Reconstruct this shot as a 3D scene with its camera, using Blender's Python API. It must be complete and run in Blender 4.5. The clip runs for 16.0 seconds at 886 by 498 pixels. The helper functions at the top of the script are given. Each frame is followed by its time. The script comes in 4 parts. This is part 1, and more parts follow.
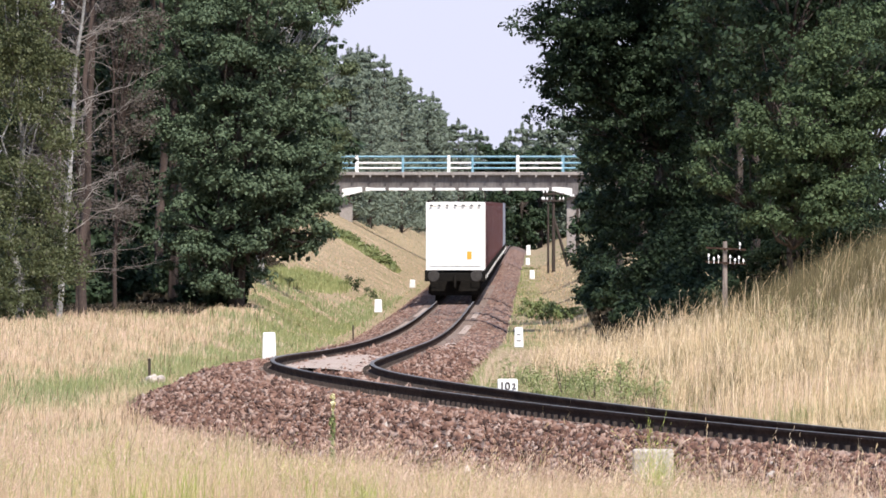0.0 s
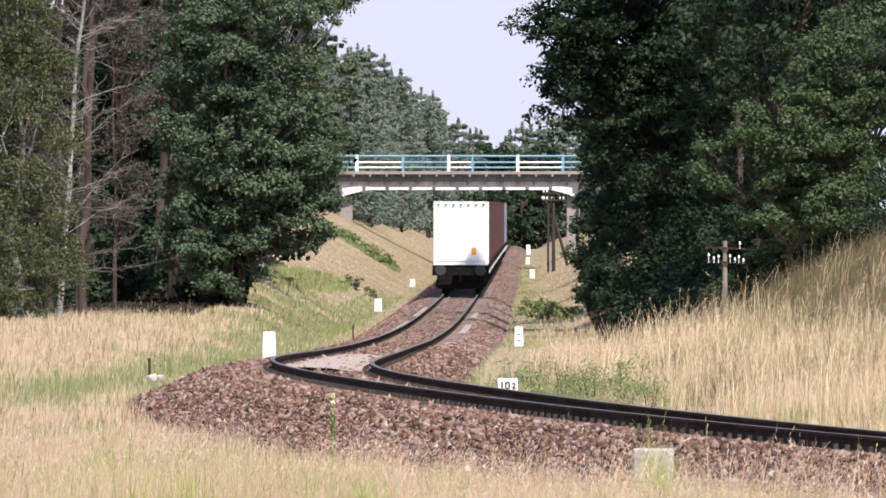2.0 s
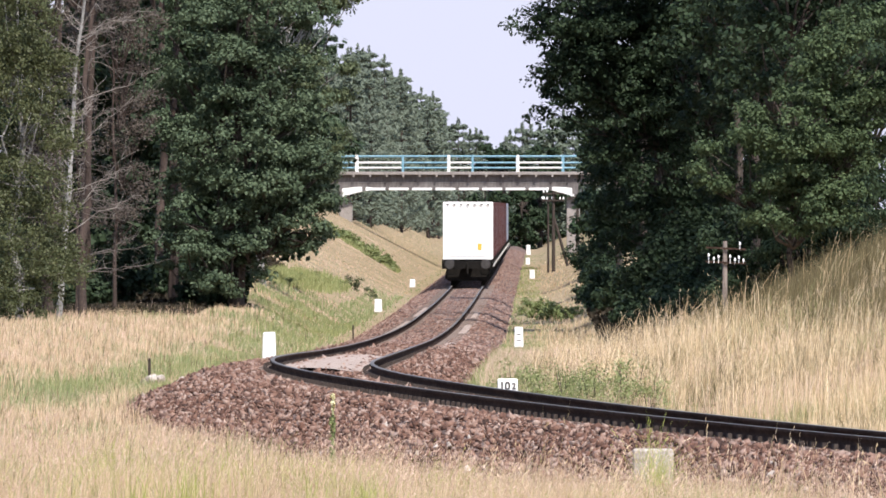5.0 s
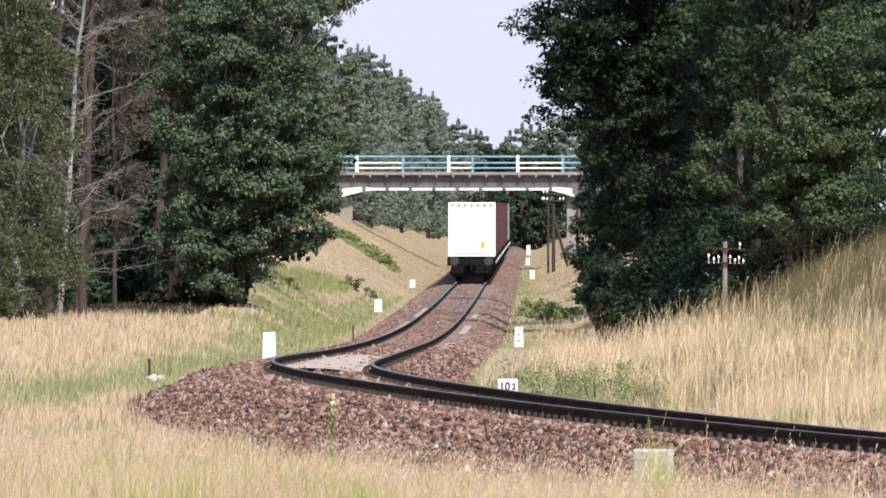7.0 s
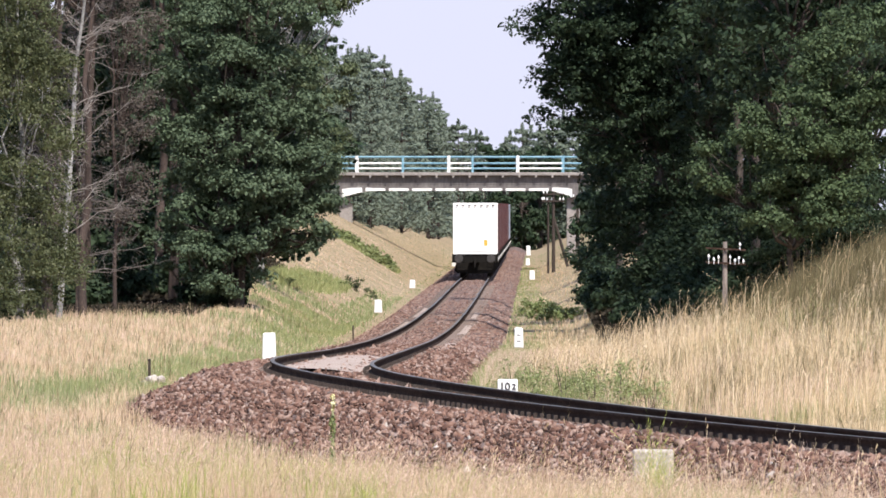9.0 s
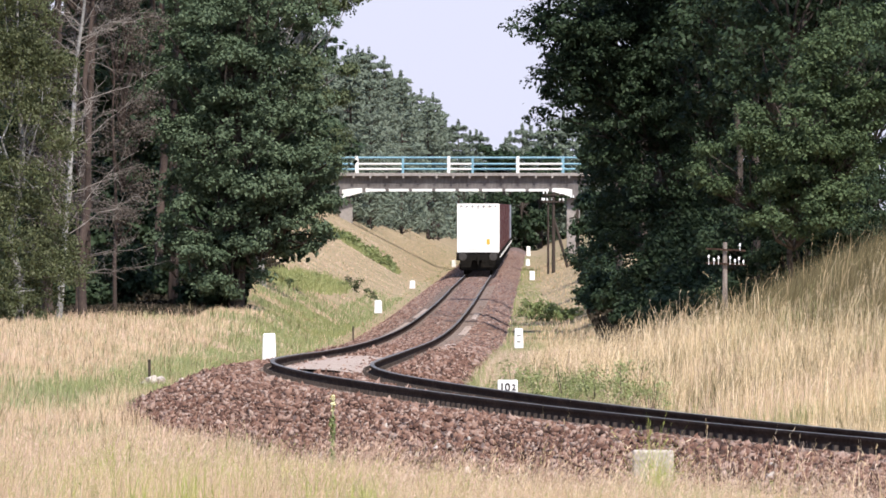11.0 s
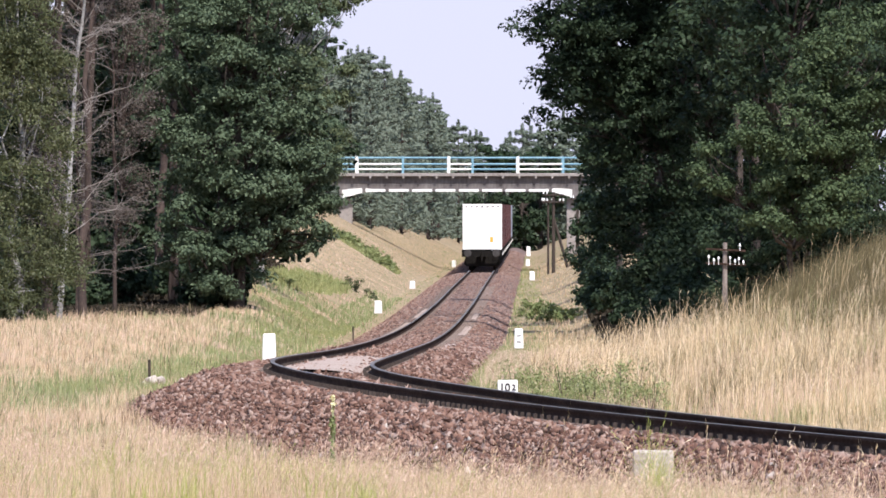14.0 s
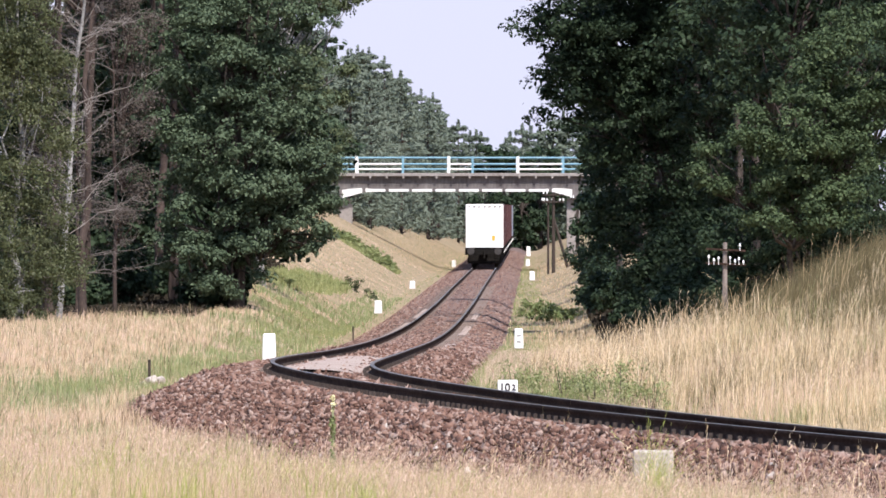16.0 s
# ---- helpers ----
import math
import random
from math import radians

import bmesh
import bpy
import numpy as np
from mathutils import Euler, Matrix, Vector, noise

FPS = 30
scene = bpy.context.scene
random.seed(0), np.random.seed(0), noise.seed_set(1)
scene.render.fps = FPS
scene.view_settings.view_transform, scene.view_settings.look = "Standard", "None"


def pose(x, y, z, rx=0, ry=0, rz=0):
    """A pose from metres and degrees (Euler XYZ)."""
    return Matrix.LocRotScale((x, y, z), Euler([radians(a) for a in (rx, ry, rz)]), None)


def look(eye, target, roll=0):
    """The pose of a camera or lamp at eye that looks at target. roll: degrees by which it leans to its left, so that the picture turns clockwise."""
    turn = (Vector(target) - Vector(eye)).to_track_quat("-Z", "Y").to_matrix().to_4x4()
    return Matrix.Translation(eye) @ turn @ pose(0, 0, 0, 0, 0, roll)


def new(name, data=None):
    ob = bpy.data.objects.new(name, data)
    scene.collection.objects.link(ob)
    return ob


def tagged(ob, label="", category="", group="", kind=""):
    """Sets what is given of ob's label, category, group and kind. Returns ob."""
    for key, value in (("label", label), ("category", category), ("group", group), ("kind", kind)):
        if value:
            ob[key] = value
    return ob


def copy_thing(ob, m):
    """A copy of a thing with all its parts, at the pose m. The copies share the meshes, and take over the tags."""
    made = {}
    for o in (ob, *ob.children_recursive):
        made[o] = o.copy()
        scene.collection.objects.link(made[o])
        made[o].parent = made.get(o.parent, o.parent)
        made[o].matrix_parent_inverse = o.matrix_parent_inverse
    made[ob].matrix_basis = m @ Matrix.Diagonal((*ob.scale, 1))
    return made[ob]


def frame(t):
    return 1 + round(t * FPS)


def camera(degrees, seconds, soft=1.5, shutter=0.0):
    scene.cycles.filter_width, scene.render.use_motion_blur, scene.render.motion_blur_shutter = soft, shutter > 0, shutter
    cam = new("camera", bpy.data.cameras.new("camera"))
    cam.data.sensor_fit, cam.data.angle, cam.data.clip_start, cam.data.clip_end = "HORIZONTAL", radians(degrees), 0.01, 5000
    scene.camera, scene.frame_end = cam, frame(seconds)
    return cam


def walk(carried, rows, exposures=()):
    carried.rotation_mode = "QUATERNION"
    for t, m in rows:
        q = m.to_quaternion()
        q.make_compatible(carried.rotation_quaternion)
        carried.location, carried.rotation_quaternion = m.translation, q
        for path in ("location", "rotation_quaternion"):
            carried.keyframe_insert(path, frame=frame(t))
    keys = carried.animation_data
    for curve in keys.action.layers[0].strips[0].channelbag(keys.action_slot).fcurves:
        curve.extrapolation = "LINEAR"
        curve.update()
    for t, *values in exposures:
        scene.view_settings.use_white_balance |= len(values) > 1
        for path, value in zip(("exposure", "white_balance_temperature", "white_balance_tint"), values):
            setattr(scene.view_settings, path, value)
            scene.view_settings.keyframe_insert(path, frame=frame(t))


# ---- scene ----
# One fixed long lens looks down a railway cutting: x to the right, y away from the lens, z up.
EYE = 3.88
LENS = 3.697
TILT = -0.179
cam = camera(LENS, 16.0, soft=1.7)
NOD = ((0, 0.0), (1.0, 0.0), (1.6, -1.1), (4.0, -0.9), (6.5, 0.0), (8.5, 0.1), (9.2, 0.9), (11.4, 1.8), (12.6, 2.1), (16.0, 2.0))
walk(cam, [(t, pose(0, 0, EYE, 90 + TILT + n * 0.002358, 0, 0)) for t, n in NOD], exposures=[(0, 0.56, 6420, 12.5), (12.6, 0.56, 6420, 12.5), (13.4, 0.56, 6270, 15), (16, 0.56, 6270, 15)])

# ---- world, sun ----
AZ, EL = radians(20), radians(52)
world = bpy.data.worlds.new("sky")
scene.world = world
world.use_nodes = True
wn = world.node_tree.nodes
sky = wn.new("ShaderNodeTexSky")
sky.sky_type, sky.sun_disc = "NISHITA", False
sky.sun_elevation, sky.sun_rotation = EL, math.pi - AZ
sky.air_density, sky.dust_density, sky.ozone_density = 1.0, 1.0, 2.0
wl = world.node_tree.links
wn["Background"].inputs[1].default_value = 0.135
# pale summer haze that thickens towards the horizon, the same all round
way, cut, thick, veil = wn.new("ShaderNodeTexCoord"), wn.new("ShaderNodeSeparateXYZ"), wn.new("ShaderNodeMapRange"), wn.new("ShaderNodeMix")
wl.new(way.outputs["Generated"], cut.inputs[0]), wl.new(cut.outputs["Z"], thick.inputs["Value"])
thick.interpolation_type = "SMOOTHSTEP"
thick.inputs["From Min"].default_value, thick.inputs["From Max"].default_value = 0.0, 0.35
thick.inputs["To Min"].default_value, thick.inputs["To Max"].default_value = 1.0, 0.0
veil.data_type = "RGBA"
wl.new(thick.outputs[0], veil.inputs["Factor"])
wl.new(sky.outputs[0], veil.inputs[6])
veil.inputs[7].default_value = (3.96, 4.09, 4.98, 1)
wl.new(veil.outputs[2], wn["Background"].inputs[0])
sun = new("sun", bpy.data.lights.new("sun", "SUN"))
sun.data.energy, sun.data.angle, sun.data.color = 4.6, radians(0.6), (1.0, 0.94, 0.84)
sun.matrix_world = look((300 * math.sin(AZ) * math.cos(EL), -300 * math.cos(AZ) * math.cos(EL), 300 * math.sin(EL)), (0, 0, 0))


# ---- materials ----
def mat(name, cols, scale=4.0, rough=0.85, metal=0.0, bump=0.2, stretch=(1, 1, 1), per="", fine=8.0, trans=0.0, spec=0.3, amount=0.6):
    """A mottled surface: noise at two scales runs through the colours; per: also varies by object or by loose piece."""
    m = bpy.data.materials.new(name)
    m.use_nodes = True
    n, l = m.node_tree.nodes, m.node_tree.links
    b = n["Principled BSDF"]
    b.inputs["Roughness"].default_value, b.inputs["Metallic"].default_value = rough, metal
    b.inputs["Specular IOR Level"].default_value = spec
    tc, mp = n.new("ShaderNodeTexCoord"), n.new("ShaderNodeMapping")
    geo = n.new("ShaderNodeNewGeometry")
    l.new(geo.outputs["Position"] if per != "object" else tc.outputs["Object"], mp.inputs[0])
    mp.inputs["Scale"].default_value = stretch
    big, small = n.new("ShaderNodeTexNoise"), n.new("ShaderNodeTexNoise")
    big.inputs["Scale"].default_value, small.inputs["Scale"].default_value = scale, scale * fine
    big.inputs["Detail"].default_value, small.inputs["Detail"].default_value = 3, 4
    l.new(mp.outputs[0], big.inputs[0]), l.new(mp.outputs[0], small.inputs[0])
    mix = n.new("ShaderNodeMath")
    mix.operation = "MULTIPLY_ADD"
    mix.inputs[1].default_value = 0.45
    l.new(small.outputs["Fac"], mix.inputs[0])
    half = n.new("ShaderNodeMath")
    half.operation = "MULTIPLY"
    half.inputs[1].default_value = 0.55
    l.new(big.outputs["Fac"], half.inputs[0]), l.new(half.outputs[0], mix.inputs[2])
    fac = mix.outputs[0]
    if per:
        src = geo.outputs["Random Per Island"]
        if per == "object":
            src = n.new("ShaderNodeObjectInfo").outputs["Random"]
        lerp = n.new("ShaderNodeMix")
        lerp.inputs["Factor"].default_value = amount
        span = n.new("ShaderNodeMapRange")
        span.inputs["To Min"].default_value, span.inputs["To Max"].default_value = 0.28, 0.72
        l.new(src, span.inputs["Value"])
        l.new(fac, lerp.inputs[2]), l.new(span.outputs[0], lerp.inputs[3])
        fac = lerp.outputs[0]
    ramp = n.new("ShaderNodeValToRGB")
    e = ramp.color_ramp.elements
    for i, c in enumerate(cols):
        p = 0.3 + 0.4 * i / max(1, len(cols) - 1)
        el = e[i] if i < 2 else e.new(p)
        el.position, el.color = p, (*c, 1)
    l.new(fac, ramp.inputs[0]), l.new(ramp.outputs[0], b.inputs["Base Color"])
    if bump:
        bp = n.new("ShaderNodeBump")
        bp.inputs["Strength"].default_value, bp.inputs["Distance"].default_value = bump, 0.02
        l.new(small.outputs["Fac"], bp.inputs["Height"]), l.new(bp.outputs[0], b.inputs["Normal"])
    if trans:
        t, ms = n.new("ShaderNodeBsdfTranslucent"), n.new("ShaderNodeMixShader")
        l.new(ramp.outputs[0], t.inputs[0])
        ms.inputs[0].default_value = trans
        l.new(b.outputs[0], ms.inputs[1]), l.new(t.outputs[0], ms.inputs[2])
        l.new(ms.outputs[0], n["Material Output"].inputs[0])
    return m


M_STRAW = mat("dry_grass", [(0.22, 0.165, 0.09), (0.47, 0.345, 0.215), (0.66, 0.505, 0.34), (0.82, 0.69, 0.52)], 0.5, 0.7, per="island", trans=0.25, fine=6, bump=0, amount=0.55)
M_GOLD = mat("golden_grass", [(0.27, 0.20, 0.10), (0.54, 0.405, 0.24), (0.73, 0.58, 0.385), (0.88, 0.77, 0.59)], 0.5, 0.7, per="island", trans=0.25, fine=6, bump=0, amount=0.6)
M_OLIVE = mat("brownish_grass", [(0.05, 0.044, 0.022), (0.12, 0.10, 0.05), (0.24, 0.195, 0.105)], 0.6, 0.7, per="island", trans=0.25, bump=0)
M_GREEN = mat("green_grass", [(0.12, 0.16, 0.06), (0.23, 0.27, 0.12), (0.42, 0.42, 0.24)], 0.6, 0.65, per="island", trans=0.25, bump=0)
M_SOIL = mat("meadow_soil", [(0.15, 0.135, 0.065), (0.28, 0.21, 0.125), (0.40, 0.305, 0.20)], 0.5, 0.95, stretch=(1, 0.4, 1), fine=9, bump=0.4)
M_WEED = mat("fresh_weeds", [(0.20, 0.24, 0.05), (0.34, 0.38, 0.10), (0.50, 0.50, 0.18)], 1.5, 0.7, per="island", trans=0.3, bump=0)
M_FRESH = mat("fresh_slope_grass", [(0.14, 0.17, 0.055), (0.26, 0.29, 0.115), (0.42, 0.42, 0.21)], 1.2, 0.7, per="island", trans=0.3, bump=0)
M_BENT = mat("reddish_bent_grass", [(0.33, 0.22, 0.155), (0.62, 0.445, 0.335), (0.83, 0.66, 0.545)], 0.5, 0.7, per="island", trans=0.3, bump=0, amount=0.7)
M_POLE = mat("grey_weathered_pole", [(0.10, 0.08, 0.068), (0.20, 0.165, 0.145), (0.34, 0.29, 0.26)], 3.5, 0.9, stretch=(4, 4, 0.5), bump=0.5)
M_DOCK = mat("withered_dock", [(0.04, 0.022, 0.018), (0.09, 0.05, 0.04), (0.14, 0.09, 0.07)], 2, 0.9, per="island", bump=0)
M_BED = mat("ballast_bed", [(0.035, 0.024, 0.020), (0.13, 0.088, 0.075), (0.26, 0.19, 0.165)], 1.2, 0.95, fine=14, bump=0.9)
M_SAND = mat("pale_gravel", [(0.24, 0.185, 0.155), (0.36, 0.285, 0.245), (0.48, 0.40, 0.35)], 1.6, 0.95, fine=12, bump=0.5)
M_STONE = mat("ballast_stone", [(0.022, 0.014, 0.012), (0.125, 0.064, 0.046), (0.225, 0.134, 0.102), (0.36, 0.28, 0.24)], 1.0, 0.9, per="island", amount=0.75, bump=0.3)
M_STONEP = mat("loose_ballast_stone", [(0.022, 0.014, 0.012), (0.125, 0.064, 0.046), (0.225, 0.134, 0.102), (0.36, 0.28, 0.24)], 9.0, 0.9, per="object", amount=0.75, bump=0.3)
M_RAIL = mat("rusty_rail", [(0.018, 0.012, 0.010), (0.045, 0.029, 0.023), (0.085, 0.056, 0.044)], 3, 0.9, bump=0.2, stretch=(1, .2, 1), spec=0.03)
M_HEAD = mat("worn_rail_head", [(0.10, 0.084, 0.073), (0.19, 0.165, 0.146)], 3, 0.5, metal=0.4, bump=0.05, stretch=(1, .1, 1))
M_TIE = mat("dusty_sleeper_concrete", [(0.085, 0.062, 0.053), (0.17, 0.13, 0.113), (0.27, 0.22, 0.195)], 1.1, 0.95, bump=0.4, fine=11)
M_CONC = mat("concrete", [(0.16, 0.14, 0.13), (0.26, 0.235, 0.22), (0.34, 0.31, 0.29)], 1.4, 0.9, bump=0.4)
M_CLAMP = mat("dusty_fastening", [(0.03, 0.023, 0.02), (0.06, 0.047, 0.041), (0.095, 0.077, 0.068)], 5, 0.9, bump=0.2, spec=0.1)
M_BRIDGE = mat("bridge_concrete", [(0.075, 0.068, 0.066), (0.135, 0.122, 0.12), (0.20, 0.185, 0.18)], 0.8, 0.9, bump=0.4, stretch=(1, 1, 0.35))
M_WHITE = mat("white_paint", [(0.60, 0.58, 0.54), (0.80, 0.79, 0.77), (0.86, 0.85, 0.84)], 3, 0.6, bump=0.15)
M_OLDWHITE = mat("flaked_white_concrete", [(0.16, 0.13, 0.11), (0.42, 0.37, 0.33), (0.66, 0.60, 0.55)], 7, 0.9, bump=0.5, fine=5)
M_BLUE = mat("blue_paint", [(0.12, 0.25, 0.33), (0.18, 0.34, 0.43), (0.27, 0.42, 0.50)], 2, 0.55, bump=0.1)
M_BOXW = mat("container_white", [(0.70, 0.69, 0.66), (0.82, 0.81, 0.79), (0.85, 0.85, 0.84)], 0.7, 0.5, per="object", bump=0.05, amount=0.1)
M_MAROON = mat("container_maroon", [(0.04, 0.016, 0.018), (0.07, 0.026, 0.027), (0.12, 0.055, 0.05)], 0.7, 0.55, per="object", bump=0.05, amount=0.3)
M_GREYB = mat("container_grey", [(0.13, 0.14, 0.18), (0.2, 0.22, 0.27), (0.28, 0.30, 0.34)], 0.7, 0.55, per="object", bump=0.05, amount=0.3)
M_STEEL = mat("dark_wagon_steel", [(0.006, 0.0055, 0.005), (0.011, 0.010, 0.009), (0.024, 0.02, 0.017)], 3, 0.85, per="object", bump=0.2, amount=0.2, spec=0.08)
M_BUFFER = mat("worn_buffer_steel", [(0.022, 0.02, 0.019), (0.042, 0.038, 0.036), (0.075, 0.068, 0.065)], 4, 0.6, per="object", bump=0.1, amount=0.2)
M_ORANGE = mat("orange_sticker", [(0.75, 0.30, 0.03), (0.85, 0.42, 0.08)], 5, 0.5, bump=0)
M_DARK = mat("black_paint", [(0.03, 0.03, 0.03), (0.05, 0.05, 0.05)], 4, 0.7, bump=0)
M_WOOD = mat("weathered_wood", [(0.024, 0.018, 0.015), (0.045, 0.034, 0.028), (0.085, 0.066, 0.055)], 2.5, 0.9, stretch=(4, 4, 0.5), bump=0.5)
M_BARK = mat("bark", [(0.025, 0.021, 0.018), (0.055, 0.044, 0.038), (0.10, 0.082, 0.069)], 3, 0.95, stretch=(2, 2, 0.6), bump=0.8)
M_PINEBARK = mat("pine_bark", [(0.03, 0.024, 0.022), (0.062, 0.045, 0.039), (0.105, 0.078, 0.067)], 2, 0.95, stretch=(2, 2, 0.6), bump=0.8)
M_BIRCHB = mat("birch_bark", [(0.06, 0.052, 0.05), (0.24, 0.235, 0.225), (0.45, 0.44, 0.43)], 2.2, 0.8, stretch=(0.6, 0.6, 2.2), bump=0.3)
# Shaded and sunlit copies of one leaf: the light is in the colour.
M_OAKSHADE = mat("shaded_oak_leaves", [(0.013, 0.023, 0.013), (0.029, 0.048, 0.025), (0.053, 0.08, 0.041)], 0.5, 0.6, per="island", trans=0.2, bump=0, spec=0.15)
M_OAKSUN = mat("sunlit_oak_leaves", [(0.03, 0.046, 0.022), (0.062, 0.092, 0.043), (0.112, 0.15, 0.072)], 0.5, 0.6, per="island", trans=0.22, bump=0, spec=0.15)
# Greyed and raised to put distance haze into the leaf colour.
M_OAKHAZE = mat("hazed_oak_leaves", [(0.042, 0.064, 0.038), (0.083, 0.118, 0.07), (0.135, 0.178, 0.108)], 0.5, 0.6, per="island", trans=0.2, bump=0, spec=0.15)
M_BIRCHL = mat("pale_birch_leaves", [(0.06, 0.08, 0.04), (0.10, 0.125, 0.065), (0.15, 0.175, 0.095)], 0.5, 0.6, per="island", trans=0.3, bump=0, spec=0.15)
M_BIRCH = mat("birch_leaves", [(0.045, 0.058, 0.024), (0.086, 0.10, 0.044), (0.138, 0.146, 0.072)], 0.6, 0.55, per="island", trans=0.3, bump=0)
# Needle colour raised and greyed in place of haze over the distance.
M_PINEHAZE = mat("hazed_pine_needles", [(0.13, 0.165, 0.125), (0.17, 0.205, 0.16), (0.205, 0.24, 0.19)], 0.3, 0.9, per="island", trans=0.3, spec=0.05, bump=0)
M_PALETWIG = mat("pale_birch_branches", [(0.11, 0.095, 0.088), (0.20, 0.18, 0.165), (0.34, 0.315, 0.295)], 3, 0.9, bump=0)
M_TWIG = mat("dry_twigs", [(0.055, 0.047, 0.043), (0.115, 0.10, 0.092), (0.22, 0.195, 0.18)], 3, 0.9, bump=0)
M_DEAD = mat("dry_brown_needles", [(0.05, 0.042, 0.036), (0.095, 0.08, 0.07), (0.15, 0.13, 0.115)], 0.8, 0.85, per="island", trans=0.15, bump=0, spec=0.1)
# Near-black colour that stands in for tree shade on the woodland floor.
M_FLOORSHADE = mat("floor_shade", [(0.018, 0.016, 0.011), (0.04, 0.034, 0.024), (0.075, 0.06, 0.045)], 1.5, 0.9, per="island", bump=0, spec=0.1)
M_BUSH = mat("bush_leaves", [(0.10, 0.135, 0.045), (0.17, 0.21, 0.08), (0.26, 0.29, 0.13)], 0.8, 0.6, per="island", trans=0.25, bump=0)
M_HERB = mat("herb_leaves", [(0.12, 0.15, 0.055), (0.24, 0.28, 0.11), (0.40, 0.42, 0.22)], 0.8, 0.6, per="island", trans=0.3, bump=0)
M_YELLOW = mat("yellow_petals", [(0.6, 0.54, 0.27), (0.8, 0.75, 0.48)], 9, 0.6, bump=0)
M_GLASS = mat("white_porcelain", [(0.75, 0.75, 0.74), (0.85, 0.85, 0.85)], 5, 0.2, bump=0, spec=0.5)
rng = np.random.default_rng(7)


# ---- mesh helpers ----
def raw(name, verts, faces, material, parent=None, label=""):
    """One mesh object from arrays; faces all of one size. Under parent, if given."""
    verts, faces = np.asarray(verts, np.float32).reshape(-1, 3), np.asarray(faces, np.int32)
    me = bpy.data.meshes.new(name)
    k = faces.shape[1]
    me.vertices.add(len(verts)), me.loops.add(faces.size), me.polygons.add(len(faces))
    me.vertices.foreach_set("co", verts.ravel())
    me.loops.foreach_set("vertex_index", faces.ravel())
    me.polygons.foreach_set("loop_start", np.arange(0, faces.size, k, dtype=np.int32))
    me.polygons.foreach_set("loop_total", np.full(len(faces), k, np.int32))
    me.update(calc_edges=True)
    me.materials.append(material)
    ob = new(name, me)
    ob.parent = parent
    if label:
        ob["label"] = label
    return ob


def part(name, bm, material, parent=None, label=""):
    me = bpy.data.meshes.new(name)
    bm.to_mesh(me)
    bm.free()
    me.materials.append(material)
    ob = new(name, me)
    ob.parent = parent
    if label:
        ob["label"] = label
    return ob


def box(bm, c, size, bevel=0.0, m=None):
    r = bmesh.ops.create_cube(bm, size=1.0)
    vs = r["verts"]
    bmesh.ops.scale(bm, vec=size, verts=vs)
    if bevel:
        es = list({e for v in vs for e in v.link_edges})
        r = bmesh.ops.bevel(bm, geom=es, offset=bevel, segments=2, affect="EDGES", profile=0.5)
        vs = r["verts"]
    if m is not None:
        bmesh.ops.transform(bm, matrix=m, verts=vs)
    bmesh.ops.translate(bm, vec=c, verts=vs)
    return vs


def rod(bm, a, b, r1, r2=None, seg=8):
    a, b = Vector(a), Vector(b)
    d = b - a
    m = Matrix.Translation((a + b) / 2) @ d.to_track_quat("Z", "Y").to_matrix().to_4x4()
    bmesh.ops.create_cone(bm, cap_ends=True, segments=seg, radius1=r1, radius2=r1 if r2 is None else r2, depth=d.length, matrix=m)


def thing(name, place, label, category, group="", rz=0.0):
    ob = new(name)
    ob.matrix_basis = pose(*place, 0, 0, rz)
    return tagged(ob, label, category, group)


# ---- the line of the track ----
D_CURVE, R_CURVE = 218.0, 680.0
ZK = ((60, 1.94), (100, 1.82), (118, 1.775), (140, 1.738), (165, 1.688), (208, 1.49), (267, 1.08), (342, 0.57), (430, 0.17), (524, 0.0), (700, 0.0), (1000, 0.0), (2000, 0.0))


def glide(keys, d):
    """Smooth curve through (d, value) keys, for arrays."""
    k = np.array(keys, float)
    x, y = k[:, 0], k[:, 1]
    s = np.gradient(y, x)
    d = np.clip(np.asarray(d, float), x[0], x[-1])
    i = np.clip(np.searchsorted(x, d) - 1, 0, len(x) - 2)
    h = x[i + 1] - x[i]
    u = (d - x[i]) / h
    return (2 * u**3 - 3 * u**2 + 1) * y[i] + (u**3 - 2 * u**2 + u) * h * s[i] + (3 * u**2 - 2 * u**3) * y[i + 1] + (u**3 - u**2) * h * s[i + 1]


def ramp01(a, b, v):
    u = np.clip((np.asarray(v, float) - a) / (b - a), 0, 1)
    return u * u * (3 - 2 * u)


def mid_x(d):
    d = np.asarray(d, float)
    return -3.304 + 0.00675 * d + np.maximum(0, D_CURVE - d) ** 2 / (2 * R_CURVE)


def mid_slope(d):
    return 0.00675 - np.maximum(0, D_CURVE - np.asarray(d, float)) / R_CURVE


def rail_z(d):
    return glide(ZK, d)


def cant(d):
    return 0.085 * (1 - ramp01(190, 290, d))


def tip_up(d, o):
    """Height added by the banking of the curve, which dies away down the shoulders."""
    return cant(d) * np.clip((0.75 - o) / 1.5, 0, 1.3) * (1 - 0.6 * ramp01(1.6, 3.2, np.abs(o)))


def across(d, o, up=0.0):
    """World points at o metres to the right of the track's middle, up over the running plane."""
    d = np.asarray(d, float)
    s = mid_slope(d)
    n = 1 / np.sqrt(1 + s * s)
    return np.stack([mid_x(d) + o * n, d - o * s * n, rail_z(d) + up + tip_up(d, o)], -1)


def offset_of(x, y):
    s = mid_slope(y)
    return (x - mid_x(y)) / np.sqrt(1 + s * s)


def lumps(x, y, s):
    return np.sin(x * 1.7 / s + np.sin(y * .23 / s) * 2) * np.sin(y * .31 / s + 1.3 + np.sin(x * .9 / s)) * 0.5


